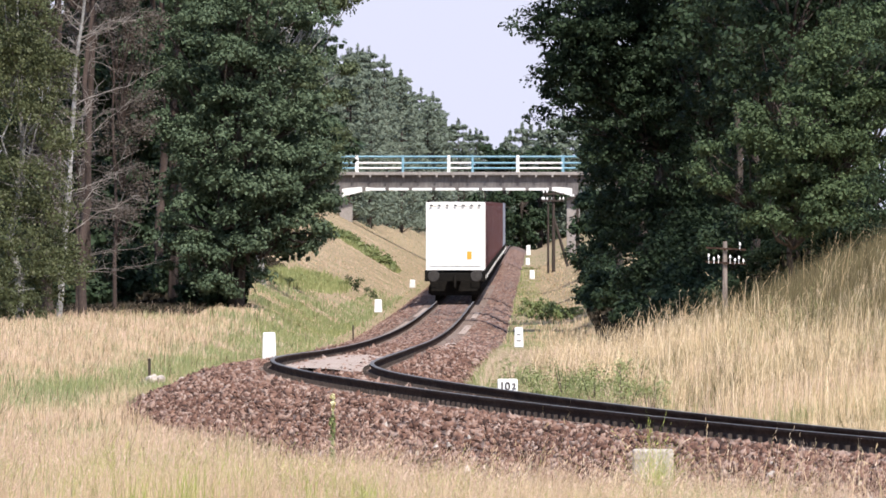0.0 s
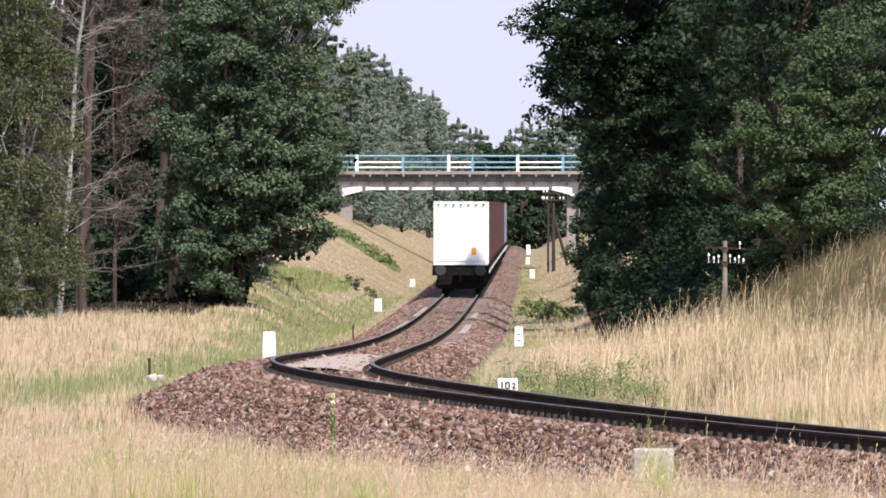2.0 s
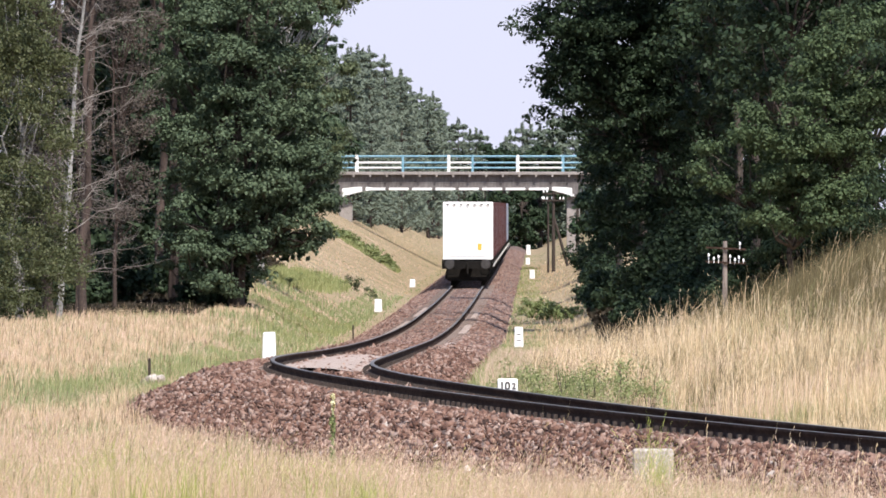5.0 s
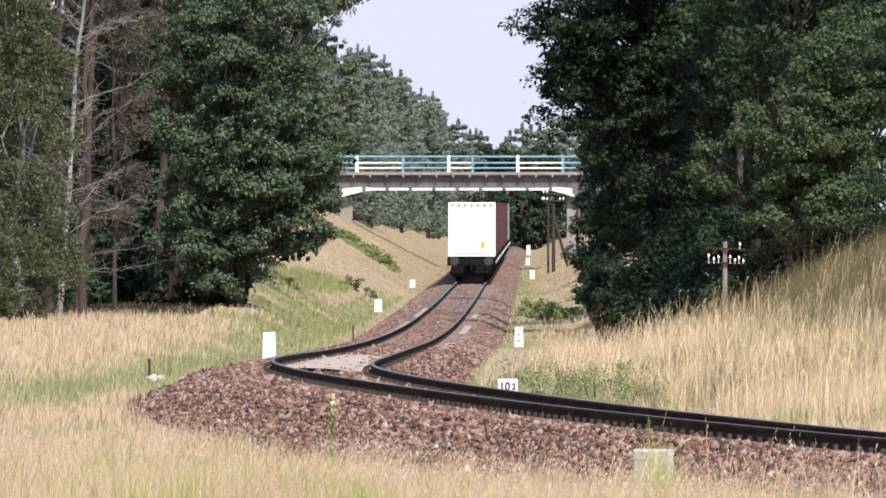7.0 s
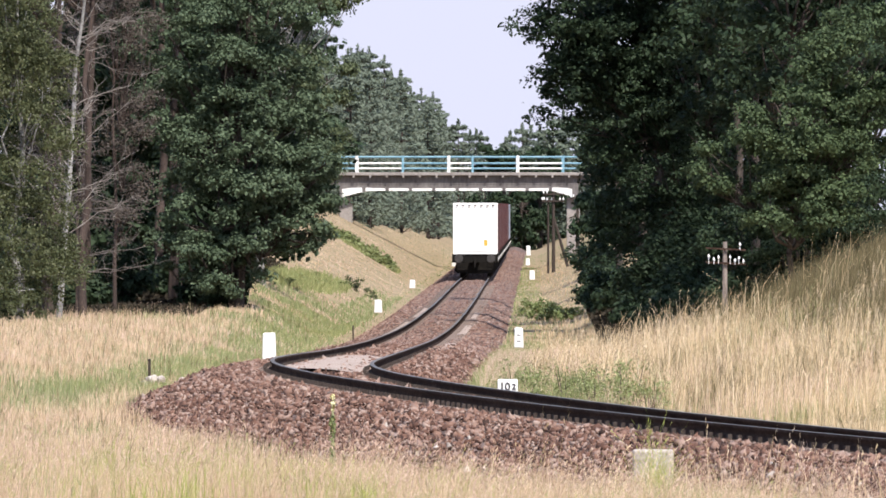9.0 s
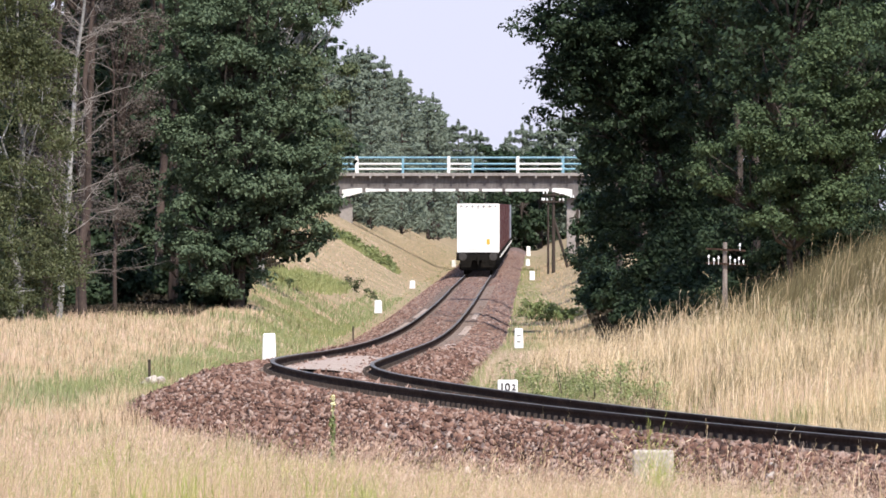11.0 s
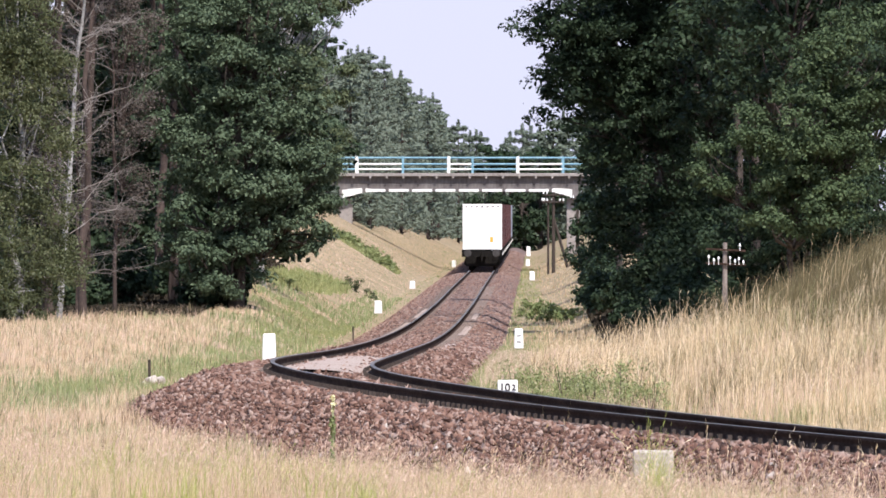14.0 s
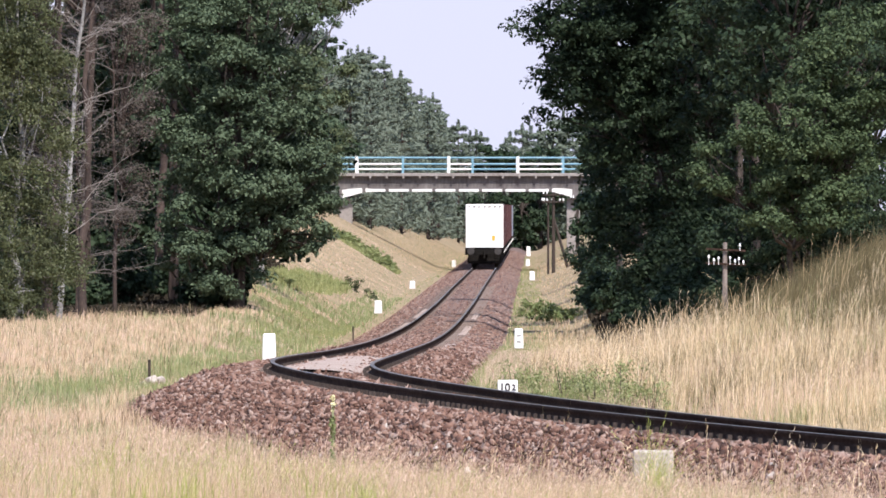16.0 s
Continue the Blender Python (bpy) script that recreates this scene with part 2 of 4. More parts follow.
def ground_z(x, y):
    x, y = np.asarray(x, float), np.asarray(y, float)
    o, zr = offset_of(x, y), rail_z(y)
    # left of the bed: meadow near by, wooded rise further off
    far = ramp01(330, 430, y)
    foot = zr - 0.62 + 0 * o
    crest = glide(((100, 1.0), (250, 0.98), (330, 0.8), (400, 0.58), (480, 1.3), (560, 2.1), (700, 3.2), (900, 4.2), (1200, 4.4), (2000, 4.4)), y)
    meadow = foot + (crest - foot) * ramp01(3.0, 8, -o)
    bankl = np.minimum(foot + 0.25 + np.maximum(0, -o - 3.5) * 0.52, crest)
    left = meadow + (bankl - meadow) * ramp01(330, 430, y)
    # right of the bed: grassy spur inside the curve, then a dell, then the cutting
    spur = (1 - ramp01(195, 255, y)) * ramp01(112, 150, y)
    u = np.clip(o - 3.1, 0, 9)
    rise = np.minimum(0.34 * u + 0.018 * u * u, 3.1)
    cut = np.minimum(np.maximum(0, o - 3.4 - 1.2 * (1 - ramp01(500, 800, y))) * 0.42, 3.4) * ramp01(380, 500, y)
    right = foot + 0.1 + rise * spur + cut
    z = np.where(o < 0, left, right)
    # bank from which the view is taken
    front = (1 - ramp01(104, 121 - np.clip((x + 4) * 1.2, -2, 9), y))
    bank = 1.68 - 0.062 * (x + 3.6) + 0.08 * np.exp(-((x + 1.3) / 1.1) ** 2)
    bank = bank + 0.75 * (1 - ramp01(20, 75, y)) * (1 - ramp01(6, 12, np.abs(x)))
    z = z + (bank - z) * front
    z = np.where(y <= 112, z + (np.maximum(z, zr - 0.95) - z) * (1 - ramp01(3.5, 6, np.abs(o))), z)
    # formation under the ballast
    bed = zr - 0.95
    w = 1 - ramp01(1.8, np.where(o > 0, 2.5, 3.0), np.abs(o))
    z = np.where(y > 112, z + (np.minimum(bed, z) - z) * w, z)
    return z + lumps(x, y, 1.0) * 0.05 * ramp01(2.5, 5, np.abs(o)) * (1 - ramp01(250, 380, y))


# ---- ground ----
def build_ground():
    ys = np.concatenate([np.array([-1500., -300., -40., 0., 15., 30., 45., 60., 75.]), np.arange(90, 240, 1.0), np.arange(240, 640, 3.), np.arange(640, 1500, 10.), np.array([1600., 1800., 2200., 3000., 4500.])])
    xs = np.concatenate([np.array([-2500., -600., -150., -60.]), np.arange(-30, 31, 0.5), np.array([60., 150., 600., 2500.])])
    gx, gy = np.meshgrid(xs, ys)
    gz = ground_z(gx, np.clip(gy, 0, 2000))
    nx, ny = len(xs), len(ys)
    i = (np.arange(ny - 1)[:, None] * nx + np.arange(nx - 1)[None]).ravel()
    ob = raw("ground", np.stack([gx, gy, gz], -1), np.stack([i, i + 1, i + nx + 1, i + nx], -1), M_SOIL)
    tagged(ob, "dry sandy meadow soil with sparse straw-coloured grass", "ground", kind="structure")
    ob.data.shade_smooth()


build_ground()


def sweep(name, profile, ds, material, parent=None, label="", shade=False):
    """A profile of (offset, height) pairs carried along the track."""
    rows = np.stack([across(ds, o, u) for o, u in profile], 1)
    k, n = len(profile), len(ds)
    i = (np.arange(n - 1)[:, None] * k + np.arange(k - 1)[None]).ravel()
    ob = raw(name, rows, np.stack([i, i + 1, i + k + 1, i + k], -1), material, parent, label)
    if shade:
        ob.data.shade_smooth()
    return ob


DS = np.concatenate([np.arange(0, 300, 1.0), np.arange(300, 700, 4.), np.arange(700, 1500, 15.)])
bed = sweep("track_bed", [(o, u + 0.02 * (abs(o) < 1.6)) for o, u in [(-3.9, -0.95), (-2.9, -0.67), (-2.3, -0.45), (-1.9, -0.29), (-1.5, -0.205), (-1.14, -0.19), (-1.02, -0.20), (-0.62, -0.20), (-0.5, -0.165), (0, -0.16), (0.5, -0.165), (0.64, -0.225), (0.9, -0.225), (1.05, -0.185), (1.4, -0.205), (1.75, -0.30), (2.2, -0.52), (2.7, -0.80)]], DS, M_BED)
tagged(bed, "reddish brown crushed-stone ballast bed under the track", "track bed", kind="structure")

sand = sweep("sand_patch", [(-0.68, -0.13), (-0.3, -0.085), (0.1, -0.08), (0.6, -0.12)], np.arange(203, 262, 1.0), M_SAND, bed, "pale fine gravel spilt between the rails")

for o0, o1, d0, d1 in ((-1.22, -0.92, 385, 470), (-1.2, -0.9, 492, 545), (0.93, 1.3, 318, 352), (0.93, 1.25, 402, 452), (0.92, 1.2, 486, 520)):
    sweep("grit_patch", [(o0, -0.18), (o0 + 0.1, -0.138), (o1 - 0.08, -0.13), (o1, -0.16)], np.arange(d0, d1, 2.0), M_SAND, bed, "pale grit lying along the rail")

track = thing("railway_track", (0, 0, 0), "single railway track with dark rusty rails on concrete sleepers", "railway track")


def rail(o):
    prof = [(-0.065, -0.146), (-0.065, -0.136), (-0.012, -0.118), (-0.010, -0.045), (-0.035, -0.035), (-0.035, -0.008), (-0.026, -0.001)]
    prof = prof + [(-a, b) for a, b in reversed(prof)]
    r = sweep("rail", [(o + a, b) for a, b in prof], DS, M_RAIL, track, "dark rusty steel rail")
    sweep("running_surface", [(o + a, b) for a, b in ((-0.0335, -0.002), (-0.028, 0.002), (0.028, 0.002), (0.0335, -0.002))], DS, M_HEAD, r, "worn shiny rail head")


rail(-0.753), rail(0.753)


def sleeper_mesh():
    bm = bmesh.new()
    box(bm, (0, 0, -0.245), (2.5, 0.25, 0.19), 0.02)
    for s in (-1, 1):
        box(bm, (s * 0.753, 0, -0.147), (0.36, 0.16, 0.016))
        for k in (-1, 1):
            vs = box(bm, (s * 0.753 + k * 0.112, 0, -0.115), (0.04, 0.1, 0.055))
            for f in {f for v in vs for f in v.link_faces}:
                f.material_index = 1
    me = bpy.data.meshes.new("sleeper")
    bm.to_mesh(me)
    bm.free()
    me.materials.append(M_TIE)
    me.materials.append(M_CLAMP)
    return me


def along(d):
    s, e = float(mid_slope(d)), 0.2
    up = (float(rail_z(d + e)) - float(rail_z(d - e))) / (2 * e)
    yy = Vector((s, 1, up)).normalized()
    xx = Vector((1, -s, -float(cant(d)) / 1.5)).normalized()
    zz = xx.cross(yy).normalized()
    m = Matrix((xx, yy, zz)).transposed().to_4x4()
    m.translation = (float(mid_x(d)), d, float(rail_z(d)) + float(cant(d)) / 2)
    return m


SLEEPER = sleeper_mesh()
def build_sleepers():
    ds = np.arange(100, 700, 0.62)
    for d in ds[:290]:
        ob = new("sleeper", SLEEPER)
        ob.parent = track
        ob.matrix_basis = along(d)
    bm_v, bm_f = [], []
    quad = np.array([[0, 1, 2, 3], [4, 7, 6, 5], [0, 4, 5, 1], [1, 5, 6, 2], [2, 6, 7, 3], [3, 7, 4, 0]])
    cube = np.array([(x, y, z) for z in (-0.15, -0.34) for x, y in ((-1.25, -.125), (-1.25, .125), (1.25, .125), (1.25, -.125))])
    for i, d in enumerate(ds[290:]):
        m = np.array(along(d))
        bm_v.append(cube @ m[:3, :3].T + m[:3, 3]), bm_f.append(quad + 8 * i)
    ob = raw("sleeper_rest", np.concatenate(bm_v), np.concatenate(bm_f), M_TIE, track)
    tagged(ob, kind="stuff")


build_sleepers()

# crushed stone: an octahedron pushed out of shape
OCT = np.array([(1, 0, 0), (0, 1, 0), (-1, 0, 0), (0, -1, 0), (0, 0, 1), (0, 0, -1), (.62, .62, .5), (-.62, .5, .62), (-.5, -.65, .45), (.6, -.6, .5)], float)
OCT_F = np.array([(0, 6, 9), (6, 4, 9), (0, 1, 6), (1, 7, 6), (6, 7, 4), (1, 2, 7), (2, 8, 7), (7, 8, 4), (2, 3, 8), (3, 9, 8), (8, 9, 4), (3, 0, 9), (1, 0, 5), (2, 1, 5), (3, 2, 5), (0, 3, 5)])


EIGHT = np.array([(0, 1, 4), (1, 2, 4), (2, 3, 4), (3, 0, 4), (1, 0, 5), (2, 1, 5), (3, 2, 5), (0, 3, 5)])


def bed_height(o):
    return 0.02 * (np.abs(o) < 1.6) + np.interp(o, [-3.9, -2.9, -2.3, -1.9, -1.5, -1.14, -1.02, -0.62, -0.5, 0, 0.5, 0.64, 0.9, 1.05, 1.4, 1.75, 2.2, 2.7], [-0.93, -0.66, -0.44, -0.28, -0.2, -0.19, -0.20, -0.20, -0.17, -0.165, -0.17, -0.225, -0.225, -0.185, -0.2, -0.29, -0.51, -0.78])


def build_ballast():
    r = np.random.default_rng(3)
    n = 120000
    d = 103 + 235 * r.random(n) ** 1.9
    left = r.random(n) < 0.74
    o = np.where(left, -3.5 + 2.75 * r.random(n), -0.65 + 2.95 * r.random(n))
    keep = ((o > 0) | (o > -0.6) | (o < -0.96)) & (np.abs(np.abs(o) - 0.753) > 0.09) & ~((o > 0.8) & (d < 150) & (r.random(n) < 0.9))
    keep &= ~((np.abs(o) < 1.27) & ((d - 100) % 0.62 < 0.24) & (o < 0))
    d, o = d[keep], o[keep]
    n = len(d)
    c = across(d, o, 0.0)
    c[:, 2] = rail_z(d) + bed_height(o) + tip_up(d, o) + r.uniform(-0.012, 0.024, n)
    size = (0.013 + 0.03 * r.random((n, 1, 1)) ** 2.2) * (1 + (d[:, None, None] - 103) / 420)
    q = r.normal(0, 1, (n, 3, 3))
    q, _ = np.linalg.qr(q)
    v = OCT[None, :6] * r.uniform(0.7, 1.25, (n, 6, 1)) * r.uniform(0.45, 1.6, (n, 1, 3)) + r.normal(0, 0.26, (n, 6, 3))
    v = np.einsum("nij,nkj->nki", q, v) * size + c[:, None, :]
    f = EIGHT[None] + (np.arange(n) * 6)[:, None, None]
    ob = raw("ballast_stones", v.reshape(-1, 3), f.reshape(-1, 3), M_STONE, bed, "loose reddish brown and grey crushed stones")
    tagged(ob, kind="stuff")
    n = 22000
    d = 325 + 950 * r.random(n) ** 1.5
    o = r.uniform(-3.0, 2.3, n)
    ok = np.abs(np.abs(o) - 0.753) > 0.14
    d, o = d[ok], o[ok]
    n = len(d)
    c = across(d, o, 0.0)
    c[:, 2] = rail_z(d) + bed_height(o) + tip_up(d, o)
    v = OCT[None, :6] * r.uniform(0.6, 1.3, (n, 6, 1)) * r.uniform(0.03, 0.065, (n, 1, 1)) * np.array([1, 1, 0.7]) + c[:, None, :]
    f = np.array([(0, 1, 4), (1, 2, 4), (2, 3, 4), (3, 0, 4)])[None] + (np.arange(n) * 6)[:, None, None]
    tagged(raw("far_ballast", v.reshape(-1, 3), f.reshape(-1, 3), M_STONE, bed), kind="stuff")
    shapes = []
    for k in range(8):
        w = OCT * r.uniform(0.7, 1.2, (10, 1)) * r.uniform(0.7, 1.25, (1, 3))
        s = raw("stone", w, OCT_F, M_STONEP, bed)
        shapes.append(s.data)
        if k:
            bpy.data.objects.remove(s)
        else:
            first = s
    pale = shapes[3].copy()
    pale.materials.clear()
    pale.materials.append(M_OLDWHITE)
    for k in range(290):
        dd, oo = r.uniform(108, 150), r.uniform(-3.2, -1.4)
        p = across(dd, oo)
        ob = first if k == 0 else new("stone", shapes[k % 8] if k % 11 else pale)
        ob.parent = bed
        ob.matrix_basis = Matrix.LocRotScale((p[0], p[1], float(rail_z(dd) + bed_height(oo) + tip_up(dd, oo)) + 0.016), Euler(r.uniform(0, 6.28, 3)), Vector((r.uniform(0.03, 0.075), r.uniform(0.03, 0.07), r.uniform(0.018, 0.04))))


build_ballast()

# ---- plants ----
def leaves(centres, spread, per, size, seed, droop=0.0, flat=0.65, long=1.5, up=0.55, toss=0.42):
    """Leaf blades as small folded quads, scattered round clump centres. Returns verts, faces."""
    r = np.random.default_rng(seed)
    c = np.repeat(centres, per, 0)
    n = len(c)
    p = r.normal(0, 1, (n, 3))
    p *= (np.abs(r.normal(0.75, 0.25, (n, 1)))) / np.linalg.norm(p, axis=1, keepdims=True)
    sp = np.repeat(np.broadcast_to(spread, (len(centres),)), per)[:, None]
    face = p / (np.linalg.norm(p, axis=1, keepdims=True) + 1e-6) + np.array([0, 0, up]) + r.normal(0, toss, (n, 3))
    face /= np.linalg.norm(face, axis=1, keepdims=True)
    p = c + p * sp * np.array([1, 1, flat])
    a = np.cross(face, r.normal(0, 1, (n, 3)) + np.array([0.0, 0, 0]))
    a[:, 2] -= droop * 0.5
    a /= np.linalg.norm(a, axis=1, keepdims=True) + 1e-6
    b = np.cross(a, face)
    b /= np.linalg.norm(b, axis=1, keepdims=True) + 1e-6
    s = size * r.uniform(0.6, 1.35, (n, 1))
    v = np.stack([p - a * s * long / 2, p + b * s / 2, p + a * s * long / 2, p - b * s / 2], 1)
    return v.reshape(-1, 3), np.arange(n * 4).reshape(-1, 4)


def limb_mesh(name, segs, material, parent, sides=6):
    """Tapered limbs from (a, b, ra, rb)."""
    vs, fs = [], []
    ang = np.arange(sides) * 2 * np.pi / sides
    for a, b, ra, rb in segs:
        a, b = np.asarray(a, float), np.asarray(b, float)
        t = (b - a) / (np.linalg.norm(b - a) + 1e-9)
        u = np.cross(t, [0.3, 0.9, 0.1])
        u /= np.linalg.norm(u) + 1e-9
        w = np.cross(t, u)
        ring = np.cos(ang)[:, None] * u + np.sin(ang)[:, None] * w
        o = len(vs) * sides
        vs += [a + ring * ra, b + ring * rb]
        k = np.arange(sides)
        fs.append(np.stack([o + k, o + (k + 1) % sides, o + sides + (k + 1) % sides, o + sides + k], -1))
    return raw(name, np.concatenate(vs), np.concatenate(fs), material, parent)


def wander(r, a, b, n, jig):
    """A crooked line from a to b."""
    p = np.linspace(0, 1, n + 1)[:, None] * (np.asarray(b, float) - a) + np.asarray(a, float)
    p[1:-1] += r.normal(0, jig, (n - 1, 3))
    return p


def broadleaf(x, y, height, lobes, seed, label, leaf=M_OAKSHADE, bark=M_BARK, clumps=420, per=90, size=0.13, spread=0.5, trunk=0.28, droop=0.2, lean=0.0, hollow=0.62, bulk=0.85):
    """A tree whose crown is a union of lobes (dx, dy, z, rx, ry, rz) above its foot."""
    r = np.random.default_rng(seed)
    t = thing("tree", (x, y, float(ground_z(x, y)) - 0.1), label, "tree", "trees of the wood")
    segs = []
    stem = wander(r, (0, 0, 0), (lean, 0, height * 0.9), 8, 0.12)
    for i in range(8):
        segs.append((stem[i], stem[i + 1], trunk * (1 - i / 9), trunk * (1 - (i + 1) / 9)))
    vol = np.array([l[3] * l[4] * l[5] for l in lobes]) ** 0.7
    cs = []
    for l, k in zip(lobes, np.maximum(3, (clumps * vol / vol.sum() / 8).astype(int))):
        # boughs on the lobe's skin, each a shallow dome of leaf clumps
        d = r.normal(0, 1, (k, 3))
        d /= np.linalg.norm(d, axis=1, keepdims=True)
        rad = hollow + (1.04 - hollow) * r.random((k, 1)) ** 0.5
        bough = np.array(l[:3]) + d * rad * np.array(l[3:])
        reach_b = bulk * r.uniform(0.55, 1.35, (k, 1, 1)) * min(1.0, min(l[3:]) / 1.5)
        o = r.normal(0, 1, (k, 8, 3))
        o *= r.random((k, 8, 1)) ** 0.4 / np.linalg.norm(o, axis=2, keepdims=True)
        o[:, :, 2] = np.abs(o[:, :, 2]) * 0.55 - 0.28 * (o[:, :, 0] ** 2 + o[:, :, 1] ** 2)
        cs.append((bough[:, None] + o * reach_b + d[:, None] * 0.12).reshape(-1, 3))
        hub = np.array([l[0] * 0.4, l[1] * 0.4, max(1.0, l[2] * 0.7)])
        for q in bough[:: max(1, k // 9)]:
            path = wander(r, hub, q, 3, 0.18)
            for i in range(3):
                segs.append((path[i], path[i + 1], trunk * (0.28 - 0.08 * i), trunk * (0.2 - 0.08 * i) + 0.004))
    c = np.concatenate(cs)
    c = c[c[:, 2] > 0.25]
    limb_mesh("trunk", segs, bark, t)
    v, f = leaves(c, spread * r.uniform(0.4, 0.95, len(c)), per, size, seed + 1, droop)
    raw("crown", v, f, leaf, t)
    return t


def conifer_parts(t, height, width, seed, tiers=16, per=10, size=0.13, clear=0.1, needle=M_PINEHAZE, bark=M_PINEBARK):
    """A pine: whorls of rising branches with tufts of needles, broad below and rounded to a short tip."""
    r = np.random.default_rng(seed)
    segs = [((0, 0, 0), (0, 0, height * 0.55), 0.16, 0.1), ((0, 0, height * 0.55), (0.05, 0, height), 0.1, 0.015)]
    cs, ss = [], []
    for i in range(tiers):
        h = clear + (0.97 - clear) * (i + 0.5 * r.random()) / tiers
        reach = width * (1 - h) ** 0.62 * r.uniform(0.75, 1.15) + 0.12
        for a in np.arange(6) * 1.047 + r.uniform(0, 1) + r.normal(0, 0.25, 6):
            ln = reach * r.uniform(0.6, 1.12)
            q = np.array([math.cos(a) * ln, math.sin(a) * ln, h * height + ln * r.uniform(0.05, 0.45)])
            segs.append(((0, 0, h * height - 0.1), q, 0.03, 0.006))
            for u in (0.45, 0.68, 0.86, 1.0):
                cs.append(np.array([0, 0, h * height]) * (1 - u) + q * u + r.normal(0, 0.08, 3)), ss.append(min(0.36, 0.1 + 0.16 * ln))
    for k in range(5):
        cs.append(np.array([0.05, 0, height - 0.18 * k])), ss.append(0.06 + 0.04 * k)
    limb_mesh("trunk", segs, bark, t, 3)
    v, f = leaves(np.array(cs), np.array(ss), per, size, seed + 1, -0.5, 0.5, 2.4, 1.0, 0.25)
    raw("crown", v, f, needle, t)


def plant_conifers(rows, label, group, seed, kinds=3, **kw):
    """Conifers at (x, y, height): a few are built and the others are copies of them."""
    r = np.random.default_rng(seed)
    models = []
    for i, (x, y, h) in enumerate(rows):
        z = float(ground_z(x, y)) - 0.1
        if i < kinds:
            t = thing("conifer_tree", (x, y, z), label, "tree", group)
            conifer_parts(t, h, h * 0.2, seed + i * 3, **kw)
            models.append((t, h))
        else:
            t, h0 = models[r.integers(len(models))]
            c = copy_thing(t, pose(x, y, z, 0, 0, r.uniform(0, 360)))
            c.scale = (h / h0 * r.uniform(0.85, 1.2),) * 2 + (h / h0,)


def bush(x, y, w, h, seed, label, leaf=M_OAKSHADE, size=0.1, clumps=40, per=70, name="bush", group="undergrowth"):
    r = np.random.default_rng(seed)
    t = thing(name, (x, y, float(ground_z(x, y)) - 0.05), label, "bush", group)
    c = r.normal(0, 1, (clumps, 3))
    c *= (0.4 + 0.6 * r.random((clumps, 1))) / np.linalg.norm(c, axis=1, keepdims=True)
    c = c * np.array([w / 2, w / 2, h * 0.55]) + np.array([0, 0, h * 0.5])
    c[:, 2] = np.clip(c[:, 2], 0.1 * h, None)
    limb_mesh("stem", [((0, 0, 0), q, 0.03 * min(1.0, h / 1.4) ** 1.5, 0.003) for q in c[::2]], M_BARK, t, 4)
    v, f = leaves(c, 0.22 * min(w, h) * r.uniform(0.6, 1.3, clumps), int(per * 0.62), size * 1.16, seed + 1, 0.0, 0.8)
    raw("foliage", v, f, leaf, t)


def bare_tree(x, y, height, seed, label, bark, lean=0.0, trunk=0.12, twigs=46, start=0.2, span=2.2, live=None, rise=0.1):
    """A stem with dead, crooked, drooping side branches; live: top of an unseen needle crown added for shade."""
    r = np.random.default_rng(seed)
    t = thing("bare_tree", (x, y, float(ground_z(x, y)) - 0.1), label, "tree", "bare stems at the edge of the wood")
    stem = wander(r, (0, 0, 0), (lean, 0, height), 10, 0.07)
    limb_mesh("trunk", [(stem[i], stem[i + 1], trunk * (1 - i / 13), trunk * (1 - (i + 1) / 13)) for i in range(10)], bark, t, 8)
    for k in range(twigs):
        segs = []
        u = start + (0.98 - start) * r.random()
        q = u * 10
        b = stem[int(q)] + (stem[min(10, int(q) + 1)] - stem[int(q)]) * (q % 1)
        a = r.uniform(0, 2 * np.pi)
        ln = span * r.uniform(0.35, 1.0) * (1.1 - 0.6 * u)
        e = b + np.array([math.cos(a) * ln, math.sin(a) * ln * 0.6, ln * (rise + r.uniform(-0.35, 0.35))])
        p = wander(r, b, e, 4, 0.035 * ln)
        for i in range(4):
            segs.append((p[i], p[i + 1], 0.019 * (1 - i / 5), 0.019 * (1 - (i + 1) / 5)))
            for _ in range(3):
                g = p[i + 1] + r.normal(0, 0.2, 3) * ln * 0.6 + (e - b) * 0.12
                m = (p[i + 1] + g) / 2 + r.normal(0, 0.05, 3)
                segs += [(p[i + 1], m, 0.008, 0.006), (m, g, 0.006, 0.003)]
        limb_mesh("branch", segs, M_PALETWIG if bark is M_BIRCHB else M_TWIG, t, 4)
    # Needle crown added above the view to shade the ground behind.
    if live:
        top = np.array([stem[-1][0], 0, 0])
        limb_mesh("upper_trunk", [(stem[-1], top + np.array([0, 0, live]), trunk * 0.3, 0.03)], bark, t, 6)
        c = r.normal(0, 1, (110, 3)) * np.array([1.1, 1.0, 0.0]) + np.array([0, 0, 1]) * r.uniform(height + 0.6, live, (110, 1)) + top
        v, f = leaves(c, 0.55, 50, 0.13, seed + 1, 0.1, 0.6, 2.0)
        raw("crown", v, f, M_PINEHAZE, t)


def shade_tree(x, y, clear, height, wide, seed, label, leaf, bark, fine=240):
    """A tall tree added for its shade: the high crown, mostly out of view, spreads over the lower wood."""
    r = np.random.default_rng(seed)
    lobes = [(r.normal(0, wide * 0.35), r.normal(0, wide * 0.35), z, wide * r.uniform(0.7, 1.0), wide * r.uniform(0.7, 1.0), 1.7) for z in np.arange(clear + 1.5, height - 1.0, 2.1)]
    broadleaf(x, y, height, lobes, seed, label, leaf=leaf, bark=bark, clumps=fine, per=36, size=0.19 if fine < 300 else 0.115, spread=0.6, trunk=0.17, hollow=0.3)


